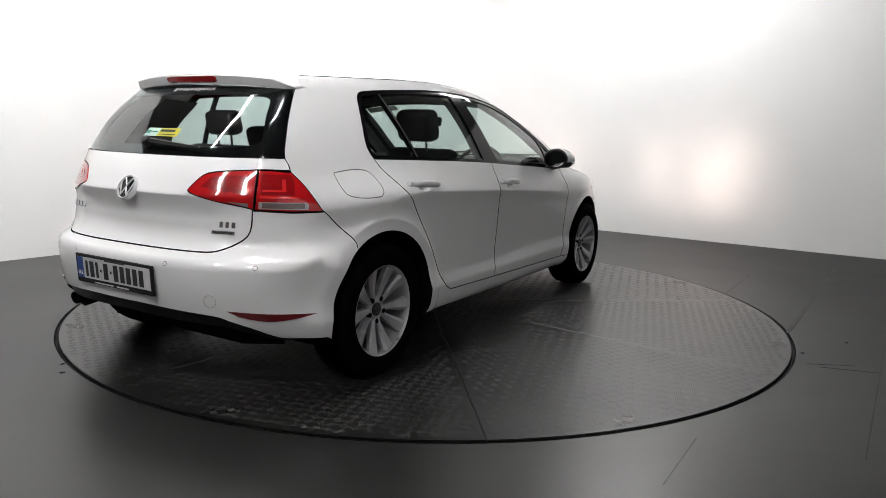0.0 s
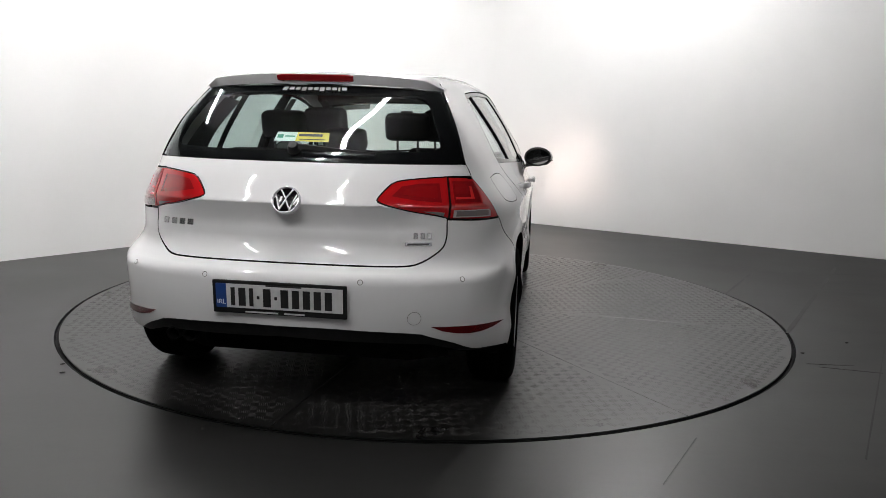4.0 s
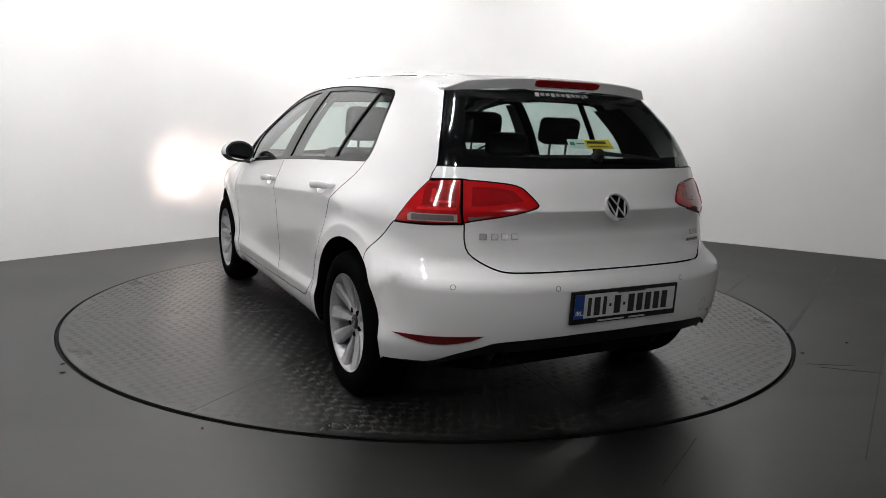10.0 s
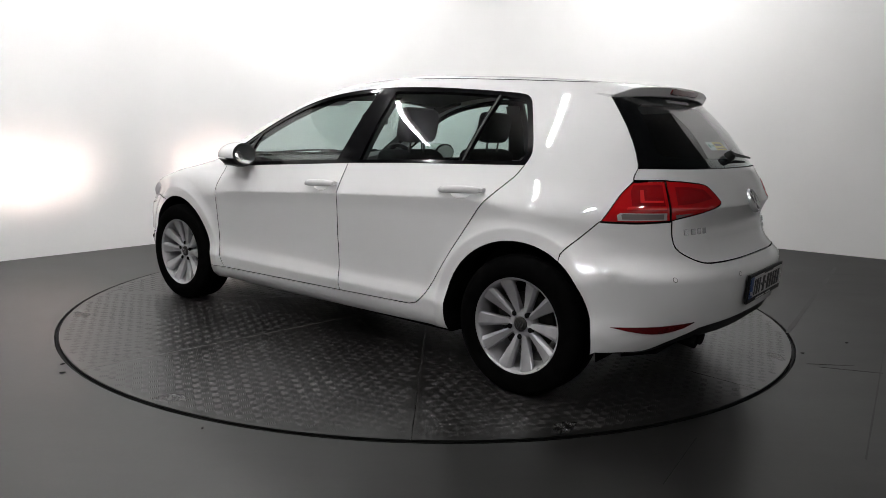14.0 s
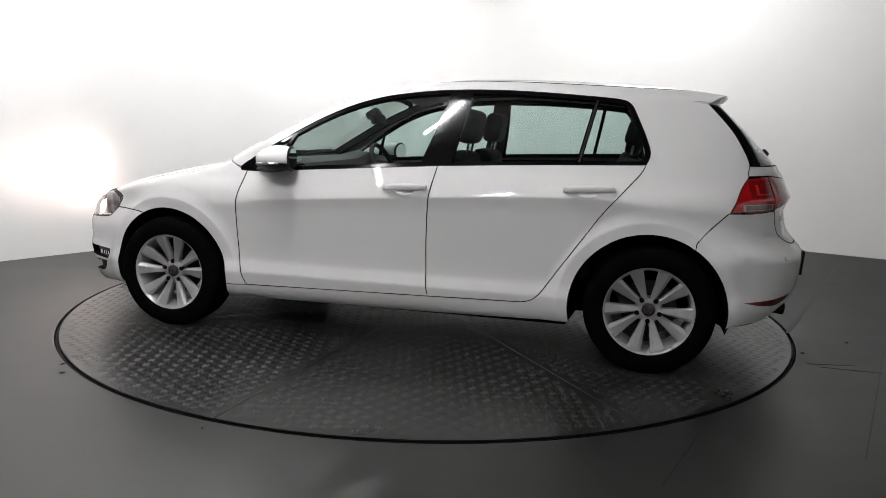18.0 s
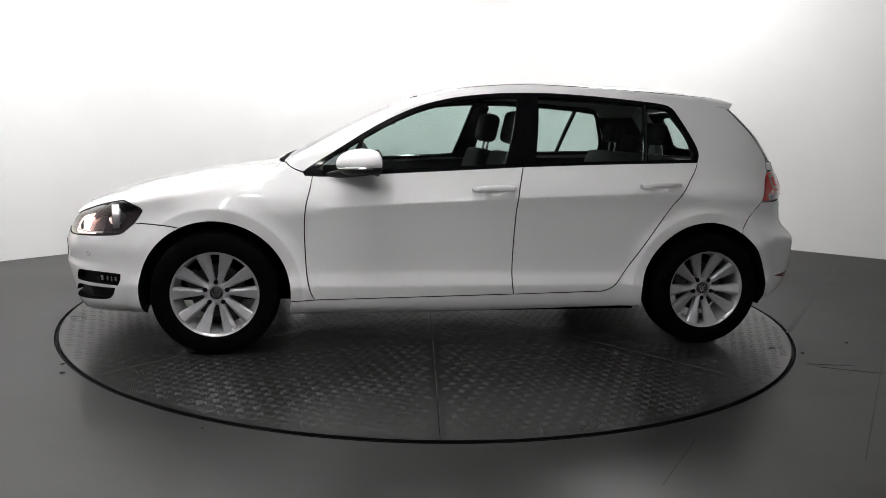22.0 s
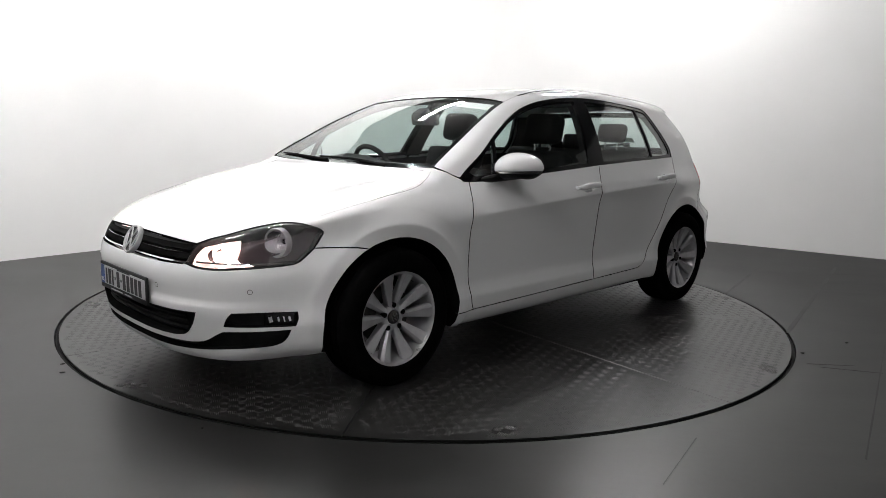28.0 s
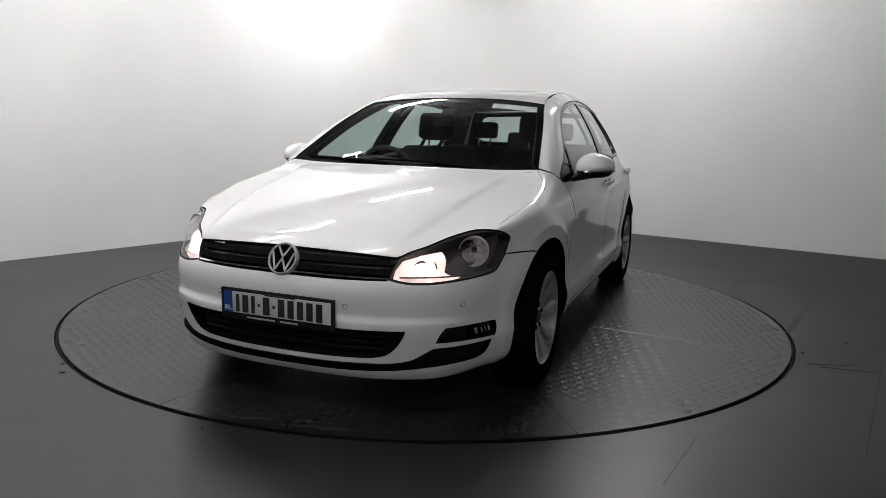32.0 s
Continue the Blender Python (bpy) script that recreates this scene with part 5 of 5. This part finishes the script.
# wheel-arch liners, floor pan, exhaust
for sx, r in ((1.321, 0.385), (-1.304, 0.388)):
    for sign in (1, -1):
        rows = []
        for a in np.linspace(-15, 195, 31):
            c, s = math.cos(radians(a)), math.sin(radians(a))
            rows.append([(sx + r * c, sign * y, 0.318 + r * s) for y in (0.862 if sx > 0 else 0.858, 0.60, 0.50)] + [(sx + 0.05 * c, sign * 0.49, 0.318 + 0.05 * s)])
        bm = bmesh.new()
        for q in rows:
            out = lift("side", [(q[0][0], q[0][2])])[0, 1]
            q[0] = (q[0][0], sign * max(0.72, out - 0.012), q[0][2])
        loft(bm, rows)
        part("wheel_arch_liner", bm, UNDER, car, "black wheel arch liner", smooth=True)
bm = bmesh.new()
prism(bm, [(1.90, -0.55), (1.70, -0.66), (1.68, -0.48), (0.96, -0.48), (0.93, -0.80), (-0.92, -0.80), (-0.95, -0.48), (-1.66, -0.48), (-1.70, -0.60), (-1.80, -0.45),
           (-1.80, 0.45), (-1.70, 0.60), (-1.66, 0.48), (-0.95, 0.48), (-0.92, 0.80), (0.93, 0.80), (0.96, 0.48), (1.68, 0.48), (1.70, 0.66), (1.90, 0.55)], 0.20, 0.27)
part("floor_pan", bm, UNDER, car, "black underbody")
bm = bmesh.new()
box(bm, (0.26, 0.50, 0.12), pose(-1.70, 0.10, 0.29), 0.03)
part("silencer", bm, UNDER, car)
for y in (0.43, 0.50):
    bm = bmesh.new()
    lathe(bm, [(0.024, -0.16), (0.030, -0.16), (0.030, 0.0), (0.028, 0.003), (0.025, 0.0), (0.025, -0.12)], pose(-1.985, y, 0.305, 0, -98), 20)
    part("exhaust_tip", bm, UNDER, car, "dark exhaust tip", smooth=True)

# ---- mirrors, handles ----
for sign in (1, -1):
    mir = FLIP if sign < 0 else Matrix()
    def bulb(scale, low, high, base):
        """A squashed, leaning ball between two heights (shares of its own), flat at the back."""
        bm = bmesh.new()
        bmesh.ops.create_uvsphere(bm, u_segments=28, v_segments=20, radius=1.0)
        for v in bm.verts:
            x, y, z = v.co
            x = max(x, -0.52)
            z = min(max(z, low), high)
            taper = 1 - 0.22 * (y + 1) / 2 * (1 if z > 0 else 0.6)
            v.co = Vector((x * scale[0], y * scale[1], z * scale[2] * taper))
            v.co.x -= 0.16 * v.co.y
            v.co.z += 0.03 * v.co.y
        bmesh.ops.remove_doubles(bm, verts=bm.verts[:], dist=0.0005)
        bmesh.ops.transform(bm, matrix=mir @ base, verts=bm.verts[:])
        return bm
    base = Matrix.Translation((0.590, 0.925, 0.980)) @ Matrix.Diagonal((1.28, 1.04, 1.08, 1))
    m_ob = part("door_mirror", bulb((0.105, 0.098, 0.078), -0.22, 1.0, base), PAINT, car, "white door mirror with a black foot", smooth=True)
    part("lower_shell", bulb((0.103, 0.096, 0.070), -0.78, -0.20, base), BLACK_TRIM, m_ob, "black lower shell", smooth=True)
    bm = bmesh.new()
    rows = [[mir @ base @ Vector((0.100 * math.cos(a) - 0.16 * 0.097 * math.sin(a), 0.097 * math.sin(a), z + 0.03 * 0.097 * math.sin(a))) for z in (-0.024, -0.018, -0.013)] for a in np.linspace(-0.4, 1.75, 18)]
    for r in rows:
        r[1] = r[1] + mir.to_3x3() @ Vector((0.004, 0.004, 0))
    loft(bm, rows)
    part("turn_signal", bm, SATIN, m_ob, "slim clear turn signal", smooth=True)
    lean = Matrix(((1, -0.16, 0, 0), (0, 1, 0, 0), (0, 0.03, 1, 0), (0, 0, 0, 1)))
    for nm, m_, sc, depth in (("mirror_bezel", BLACK_TRIM, (0.062, 0.090), -0.0560), ("mirror_glass", MIRROR, (0.050, 0.078), -0.0595)):
        bm = bmesh.new()
        lathe(bm, [(0, 0), (0.9, 0), (1, -0.05 if nm == "mirror_bezel" else 0)], mir @ base @ lean @ Matrix.Translation((depth, -0.004, 0.006)) @ pose(0, 0, 0, 0, -90) @ Matrix.Diagonal((*sc, 0.06, 1)), 32)
        part(nm, bm, m_, m_ob, "mirror glass" if m_ is MIRROR else "", smooth=True)
    bm = bmesh.new()
    rows = []
    for t in np.linspace(0, 1, 8):
        c = Vector((0.70, 0.835, 0.922)).lerp(Vector((0.60, 0.905, 0.945)), t)
        sx, sz = 0.075 - 0.012 * t, 0.018 + 0.008 * t
        rows.append([mir @ (c + Vector((sx * math.cos(a), 0, sz * math.sin(a)))) for a in np.linspace(0, 2 * math.pi, 17)[:-1]])
    vs = loft(bm, rows, True)
    bm.faces.new(vs[0])
    bm.faces.new(vs[-1][::-1])
    part("mirror_foot", bm, BLACK_TRIM, m_ob, smooth=True)
    # handles
    doors = {n: [o for o in car.children if o.name.startswith(n)][0 if sign > 0 else 1] for n in ("front_door", "rear_door")}
    for nm, xa, xb, za, zb in HANDLES:
        rows = []
        for t in np.linspace(0, 1, 17):
            x, z = xa + (xb - xa) * t, za + (zb - za) * t
            y0 = lift("side", [(x, z)])[0, 1]
            e = min(t, 1 - t) * 2
            out = 0.009 + 0.022 * min(1, e * 3.0) ** 0.7
            hz = 0.0100 + 0.0075 * min(1, e * 2.5)
            th = 0.006 + 0.004 * min(1, e * 3)
            c = Vector((x, y0 + out, z + 0.004 * math.sin(math.pi * t)))
            rows.append([mir @ (c + Vector((0, th * math.cos(a), hz * (abs(math.sin(a)) ** 0.7) * (1 if math.sin(a) > 0 else -1)))) for a in np.linspace(0, 2 * math.pi, 15)[:-1]])
        bm = bmesh.new()
        vs = loft(bm, rows, True)
        bm.faces.new(vs[0])
        bm.faces.new(vs[-1][::-1])
        h = part("handle", bm, PAINT, doors[nm], "white door handle", smooth=True, angle=60)
        rows = []
        for grow, depth in ((1.0, 0.0), (0.985, 0.004), (0.94, 0.014), (0.84, 0.024), (0.62, 0.031), (0.35, 0.034), (0.08, 0.035)):
            pts = lift("side", cup_line((nm, xa, xb, za, zb), grow))
            rows.append([mir @ Vector((q[0], q[1] - depth, q[2])) for q in pts])
        bm = bmesh.new()
        vs = loft(bm, rows, True)
        bm.faces.new(vs[-1])
        part("handle_cup", bm, PAINT, h, smooth=True, angle=60)
        for xe in (xa, xb):
            y0 = lift("side", [(xe, za)])[0, 1]
            bm = bmesh.new()
            xi = xe + (0.012 if xe == xb else -0.012)
            box(bm, (0.030, 0.030, 0.020), mir @ pose(xi, y0 + 0.008, za if xe == xa else zb), 0.005)
            part("handle_foot", bm, PAINT, h)

# ---- plates, sensors, wipers, lettering as bars, stickers ----
def number_plate(m, width, height, rear):
    bm = bmesh.new()
    box(bm, (width, height, 0.012), m, 0.005)
    holder = part("number_plate", bm, BLACK_TRIM, car, "white number plate in a black holder")
    bm = bmesh.new()
    box(bm, (width - 0.030, height - 0.036, 0.003), m @ pose(0, 0.005, 0.0065), 0.001, 1)
    part("plate_sheet", bm, PLATE_WHITE, holder, "white plate")
    bm = bmesh.new()
    box(bm, (0.042, height - 0.036, 0.003), m @ pose(-width / 2 + 0.036, 0.005, 0.0072))
    part("blue_band", bm, PLATE_BLUE, holder, "blue band")
    text = bpy.data.curves.new("country_letters", "FONT")
    text.body, text.size, text.align_x, text.align_y, text.extrude = "IRL", 0.026, "CENTER", "CENTER", 0.0004
    made = new("country_letters", text)
    flat_mesh = bpy.data.meshes.new_from_object(made)
    bpy.data.objects.remove(made)
    flat_mesh.transform(m @ pose(-width / 2 + 0.036, -0.020, 0.0093))
    flat_mesh.materials.clear()
    flat_mesh.materials.append(WHITE_INK)
    letters = new("country_letters", flat_mesh)
    letters.parent = holder
    x = -width / 2 + 0.072
    for w in (0.022, 0.034, 0.022, 0.016, 0.036, 0.016, 0.036, 0.034, 0.034, 0.034, 0.034):
        tall = 0.071 if w > 0.018 else 0.012
        bm = bmesh.new()
        box(bm, (w - 0.006, tall, 0.002), m @ pose(x + w / 2, 0.003, 0.0085))
        part("plate_bar", bm, INK, holder)
        x += w + 0.0085
    bm = bmesh.new()
    box(bm, (0.14, 0.006, 0.001), m @ pose(0.02, height / 2 - 0.014, 0.0085))
    part("plate_bar", bm, INK, holder)
    for u, w in ((-0.07, 0.13), (0.06, 0.08)):
        bm = bmesh.new()
        box(bm, (w, 0.006, 0.001), m @ pose(u, -height / 2 + 0.009, 0.0066))
        part("holder_bar", bm, PLATE_WHITE, holder)


m = spot("rear", 0, 0.508, 0.006)
number_plate(m, 0.528, 0.130, True)
m = spot("front", 0, 0.452, 0.016)
number_plate(m, 0.522, 0.122, False)
for kind, us, v in (("rear", (40.5, 18.2, -18.2, -40.5), 0.584), ("front", (40.4, 15.9, -16.1, -40.4), 0.486)):
    for u in us:
        q = spot(kind, u, v if abs(u) < 30 else v + (0.004 if kind == "rear" else 0.009), 0.0)
        bm = bmesh.new()
        lathe(bm, [(0, 0.0018), (0.0082, 0.0016), (0.0086, -0.004)], q, 20)
        s = part("parking_sensor", bm, PAINT, rear_bumper if kind == "rear" else front_bumper, "small round parking sensor", smooth=True)
        bm = bmesh.new()
        lathe(bm, [(0.0087, 0.0006), (0.0108, 0.0006)], q, 20)
        part("sensor_ring", bm, DARK_METAL, s)
bm = bmesh.new()
lathe(bm, [(0.026, 0.0006), (0.0275, 0.0006)], spot("rear", -29.9, 0.442, 0.0), 28)
part("tow_cover_groove", bm, SATIN, rear_bumper, "round tow-eye cover")
bm = bmesh.new()
lathe(bm, [(0.026, 0.0006), (0.0275, 0.0006)], spot("front", -40.0, 0.475, 0.0), 28)
part("tow_cover_groove", bm, SATIN, front_bumper, "round tow-eye cover")

# rear wiper
bm = bmesh.new()
q = spot("rear", 0.8, 1.062, 0.0)
lathe(bm, [(0, 0.035), (0.018, 0.033), (0.024, 0.020), (0.026, 0.0)], q, 24)
wiper = part("rear_wiper", bm, BLACK_TRIM, tailgate, "black rear wiper", smooth=True)
rows = []
for t in np.linspace(0, 1, 14):
    q = spot("rear", 2.0 - 25.0 * t, 1.066 - 0.016 * t, 0.022 - 0.012 * t)
    w, h = 0.015 - 0.009 * t, 0.011 - 0.005 * t
    rows.append([q @ Vector(c) for c in ((0, w, 0), (0, 0, h), (0, -w, 0), (0, 0, -h * 0.6))])
bm = bmesh.new()
vs = loft(bm, rows, True)
bm.faces.new(vs[0])
bm.faces.new(vs[-1][::-1])
part("wiper_arm", bm, BLACK_TRIM, wiper, smooth=True, angle=70)

# lettering on the tailgate as plain chrome bars
for us, v, hgt in (((35.2, 32.6, 30.2, 27.9), 0.766, 0.024), ((-31.7, -33.3, -34.9), 0.748, 0.024)):
    for u in us:
        q = spot("rear", u, v, 0.002)
        bm = bmesh.new()
        box(bm, (0.028 if v > 0.76 else 0.017, hgt, 0.004), q, 0.0015, 1)
        part("badge_bar", bm, SATIN, tailgate)
q = spot("rear", -32.2, 0.716, 0.002)
bm = bmesh.new()
box(bm, (0.105, 0.014, 0.003), q, 0.001, 1)
part("badge_bar", bm, SATIN, tailgate)
bm = bmesh.new()
box(bm, (0.085, 0.006, 0.001), q @ pose(0, 0, 0.002))
part("badge_bar", bm, INK, tailgate)

# stickers on the rear window and the windscreen
def sheet(name, kind, ua, ub, va, vb, mat, parent, d, label=""):
    line = chain(lift(kind, run([(ua, va), (ub, va)], 0.03, 0.012)), lift(kind, run([(ub, va), (ub, vb)])), lift(kind, run([(ub, vb), (ua, vb)], 0.03, 0.012)), lift(kind, run([(ua, vb), (ua, va)])))
    return panel(name, kind, line, mat, parent, inset=d, rim=0, step=0.02, label=label)


stk = sheet("sticker", "rear", 9.0, 1.9, 1.101, 1.137, STICKER_PALE, rear_window, 0.008, "pale and yellow dealer sticker")
sheet("sticker_half", "rear", 1.9, -9.2, 1.101, 1.137, STICKER_YELLOW, stk, 0.008)
sheet("sticker_mark", "rear", 8.4, 6.4, 1.112, 1.126, STICKER_GREEN, stk, 0.0066)
sheet("sticker_bar", "rear", 5.8, 2.4, 1.117, 1.122, STICKER_GREEN, stk, 0.0066)
sheet("sticker_bar", "rear", 1.2, -7.0, 1.120, 1.130, INK, stk, 0.0066)
sheet("sticker_bar", "rear", 0.6, -8.0, 1.107, 1.110, INK, stk, 0.0066)
u = 16.8
for k in range(11):
    w = 2.3 if k != 9 else 1.0
    sheet("lettering_bar", "rear", u, u - w, 1.307 + (0.004 if k % 3 else 0.0), 1.324, WHITE_INK, rear_window, 0.0035)
    u -= w + 0.75
line = chain(lift("top", run([(0.325, 0.25), (0.350, 0.525)])), lift("top", run([(0.350, 0.525), (0.425, 0.540)])), lift("top", run([(0.425, 0.540), (0.400, 0.265)])), lift("top", run([(0.400, 0.265), (0.325, 0.25)])))
ws_ob = [o for o in car.children if o.name.startswith("windscreen")][0]
panel("screen_sticker", "top", line, WHITE_INK, ws_ob, inset=0.0055, rim=0, step=0.03, label="white strip at the top of the windscreen")
# front wipers lie in the cowl
bm = bmesh.new()
rows = [[Vector(q) + Vector(c) for c in ((0.02, 0, -0.012), (0.0, 0, -0.004), (-0.045, 0, -0.002), (-0.05, 0, -0.03))] for q in curve("top", [(0.990, -0.69), (1.035, -0.3), (1.042, 0.0), (1.035, 0.3), (0.990, 0.69)], 0.06)]
loft(bm, rows)
part("cowl", bm, BLACK_TRIM, car, "black scuttle panel under the windscreen", smooth=True)
for pts in ([(1.015, 0.40), (0.992, 0.10), (0.985, -0.22)], [(1.015, -0.10), (0.985, -0.40), (0.962, -0.63)]):
    c = curve("top", pts, 0.05)
    n_ = outward(c)
    bm = bmesh.new()
    rows = []
    for i, q in enumerate(c):
        o = Vector(q) + Vector(n_[i]) * 0.001
        w = 0.009 - 0.005 * i / len(c)
        rows.append([o + Vector(k) for k in ((w, 0, 0), (0, 0, w), (-w, 0, 0), (0, 0, -w))])
    vs = loft(bm, rows, True)
    bm.faces.new(vs[0])
    bm.faces.new(vs[-1][::-1])
    part("wiper", bm, UNDER, car, "black windscreen wiper", smooth=True, angle=70)

# ---- the cabin ----
def pad(size, m, bevel, name, parent, mat=FABRIC, label="", bow=0.0):
    bm = bmesh.new()
    box(bm, size, Matrix(), bevel, 4)
    if bow:
        for v in bm.verts:
            v.co.x += bow * (v.co.z / size[2]) ** 2
    bmesh.ops.transform(bm, matrix=m, verts=bm.verts[:])
    return part(name, bm, mat, parent, label, smooth=True, angle=60)


seat = new("front_seat")
seat.parent = car
pad((0.50, 0.50, 0.16), pose(0.02, 0, 0.50, 0, -8), 0.05, "cushion", seat)
pad((0.13, 0.48, 0.54), pose(-0.215, 0, 0.775, 0, -16), 0.06, "backrest", seat, bow=0.05)
pad((0.11, 0.265, 0.19), pose(-0.315, 0, 1.178, 0, -12), 0.054, "headrest", seat, bow=0.02)
for y in (-0.06, 0.06):
    bm = bmesh.new()
    rod(bm, (-0.295, y, 1.00), (-0.315, y, 1.12), 0.007, sides=10)
    part("headrest_post", bm, SATIN, seat, smooth=True)
seat.matrix_basis = pose(0, 0.37, 0)
copy_thing(seat, pose(0, -0.37, 0))
bench = new("rear_bench")
bench.parent = car
pad((0.48, 1.24, 0.16), pose(-0.78, 0, 0.50, 0, -8), 0.05, "cushion", bench)
pad((0.14, 1.24, 0.58), pose(-1.10, 0, 0.76, 0, -20), 0.05, "backrest", bench)
for y, h in ((0.31, 1.165), (0.0, 1.095), (-0.31, 1.165)):
    hr = pad((0.085, 0.215, 0.13 if y else 0.11), pose(-1.20, y, h, 0, -14), 0.035, "headrest", bench)
    for s in (-0.05, 0.05):
        bm = bmesh.new()
        rod(bm, (-1.185, y + s, 1.0), (-1.20, y + s, h - 0.04), 0.006, sides=10)
        part("headrest_post", bm, SATIN, hr, smooth=True)
pad((0.50, 1.18, 0.03), pose(-1.50, 0, 0.985), 0.01, "parcel_shelf", car, CABIN, "dark parcel shelf")
bm = bmesh.new()
rows = []
for y in np.linspace(-0.70, 0.70, 21):
    hood = 0.035 * math.exp(-((y + 0.37) / 0.17) ** 2)
    rows.append([(0.98, y, 0.955), (0.80, y, 0.965), (0.66, y, 0.965 + hood), (0.56, y, 0.955 + hood), (0.52, y, 0.92 + hood * 0.6), (0.55, y, 0.80), (0.52, y, 0.72), (0.60, y, 0.60), (0.62, y, 0.30)])
loft(bm, rows)
part("dashboard", bm, CABIN, car, "black dashboard", smooth=True)
sw = pose(0.45, -0.37, 0.875, 0, -65)
bm = bmesh.new()
lathe(bm, [(0.185 + 0.015 * math.cos(a), 0.017 * math.sin(a)) for a in np.linspace(0, 2 * math.pi, 11)[:-1]], sw, 48, True)
wheel_s = part("steering_wheel", bm, CABIN, car, "black steering wheel", smooth=True)
bm = bmesh.new()
box(bm, (0.11, 0.13, 0.05), sw @ pose(0, 0, -0.01), 0.02)
for a in (90, -90, 180):
    box(bm, (0.16, 0.035, 0.014), sw @ pose(0, 0, -0.004, 0, 0, a) @ pose(0.10, 0, 0), 0.004)
part("spokes", bm, CABIN, wheel_s, smooth=True)
bm = bmesh.new()
box(bm, (0.75, 0.22, 0.35), pose(0.15, 0, 0.40), 0.04)
part("centre_console", bm, CABIN, car)
bm = bmesh.new()
box(bm, (0.028, 0.225, 0.062), pose(0.375, 0.0, 1.212, 0, 10), 0.012, 3)
im = part("interior_mirror", bm, CABIN, ws_ob, "black interior mirror", smooth=True)
bm = bmesh.new()
box(bm, (0.08, 0.09, 0.05), pose(0.405, 0.0, 1.245, 0, 30), 0.015, 3)
part("mirror_mount", bm, CABIN, im, smooth=True)
half = np.vstack([curve("top", [(0.20, 0.0), (0.25, 0.54)]), curve("top", [(0.1, 0.535), (-0.3, 0.53), (-0.8, 0.515), (-1.2, 0.49), (-1.42, 0.46)]), curve("top", [(-1.42, 0.45), (-1.46, 0.0)])])
panel("headliner", "top", chain(half, mirrored(half)), HEADLINER, car, inset=0.035, rim=0, step=0.08, label="grey headliner")
for sign in (1, -1):
    mir = FLIP if sign < 0 else Matrix()
    line = chain(lift("side", run([(0.80, 0.906), (0.489, 0.925), (0.113, 0.950), (-0.244, 0.972), (-0.615, 0.990), (-1.25, 1.008)])), lift("side", run([(-1.25, 1.008), (-1.0, 0.55)])), lift("side", run([(-1.0, 0.55), (0.80, 0.5)])), lift("side", run([(0.80, 0.5), (0.80, 0.906)])))
    panel("door_trim", "side", line, CABIN, car, sign, inset=0.055, rim=0, step=0.06, label="black inner door trim")
    line = chain(lift("side", run([(-1.262, 1.014), (-1.25, 1.16), (-1.17, 1.30)])), lift("side", run([(-1.17, 1.30), (-1.42, 1.31)])), lift("side", run([(-1.42, 1.31), (-1.52, 1.2), (-1.62, 1.02)])), lift("side", run([(-1.62, 1.02), (-1.262, 1.014)])))
    panel("pillar_trim", "side", line, CABIN, car, sign, inset=0.05, rim=0, step=0.06, label="dark inner pillar trim")
    line = chain(lift("side", run([(-0.16, 0.985), (-0.265, 1.36)])), lift("side", run([(-0.265, 1.36), (-0.37, 1.36)])), lift("side", run([(-0.37, 1.36), (-0.30, 0.99)])), lift("side", run([(-0.30, 0.99), (-0.16, 0.985)])))
    panel("pillar_trim", "side", line, CABIN, car, sign, inset=0.06, rim=0.0, step=0.05, label="dark inner pillar trim")
    bm = bmesh.new()
    c = curve("top", [(0.96, 0.70), (0.64, 0.632), (0.30, 0.552), (0.1, 0.535)], 0.08)
    n_ = outward(c)
    rows = [[mir @ (Vector(q) - Vector(n_[i]) * k + Vector((0, dy, 0))) for k, dy in ((0.012, 0.02), (0.012, -0.035), (0.05, -0.03), (0.05, 0.02))] for i, q in enumerate(c)]
    loft(bm, rows, True)
    part("pillar_trim", bm, CABIN, car, "dark inner pillar trim", smooth=True)
    bm = bmesh.new()
    box(bm, (0.9, 0.02, 0.4), mir @ pose(1.3, 0.60, 0.55))
    part("inner_wing", bm, UNDER, car)
# the platform and the car turn at an even pace
TURN = [(0, 57.89), (1, 63.76), (2, 69.54), (3, 75.41), (6, 92.91), (7, 98.84), (8, 104.68), (9, 110.52), (10, 116.54), (11, 122.50), (12, 128.43), (13, 134.50), (14, 140.57), (17, 158.74), (18, 164.75), (19, 170.68), (20.5, 179.55), (22, 188.38), (23, 194.24), (24, 200.14), (25, 206.05), (28, 223.79), (29, 229.71), (30, 235.60), (31, 241.47), (32, 247.32)]


def motions():
    walk(turntable, [(t, pose(0, 0, 0, 0, 0, a)) for t, a in TURN])
    walk(car, [(t, pose(0, 0, 0, 0, 0, a) @ pose(-0.0766, 0.2374, 0.0)) for t, a in TURN])


motions()
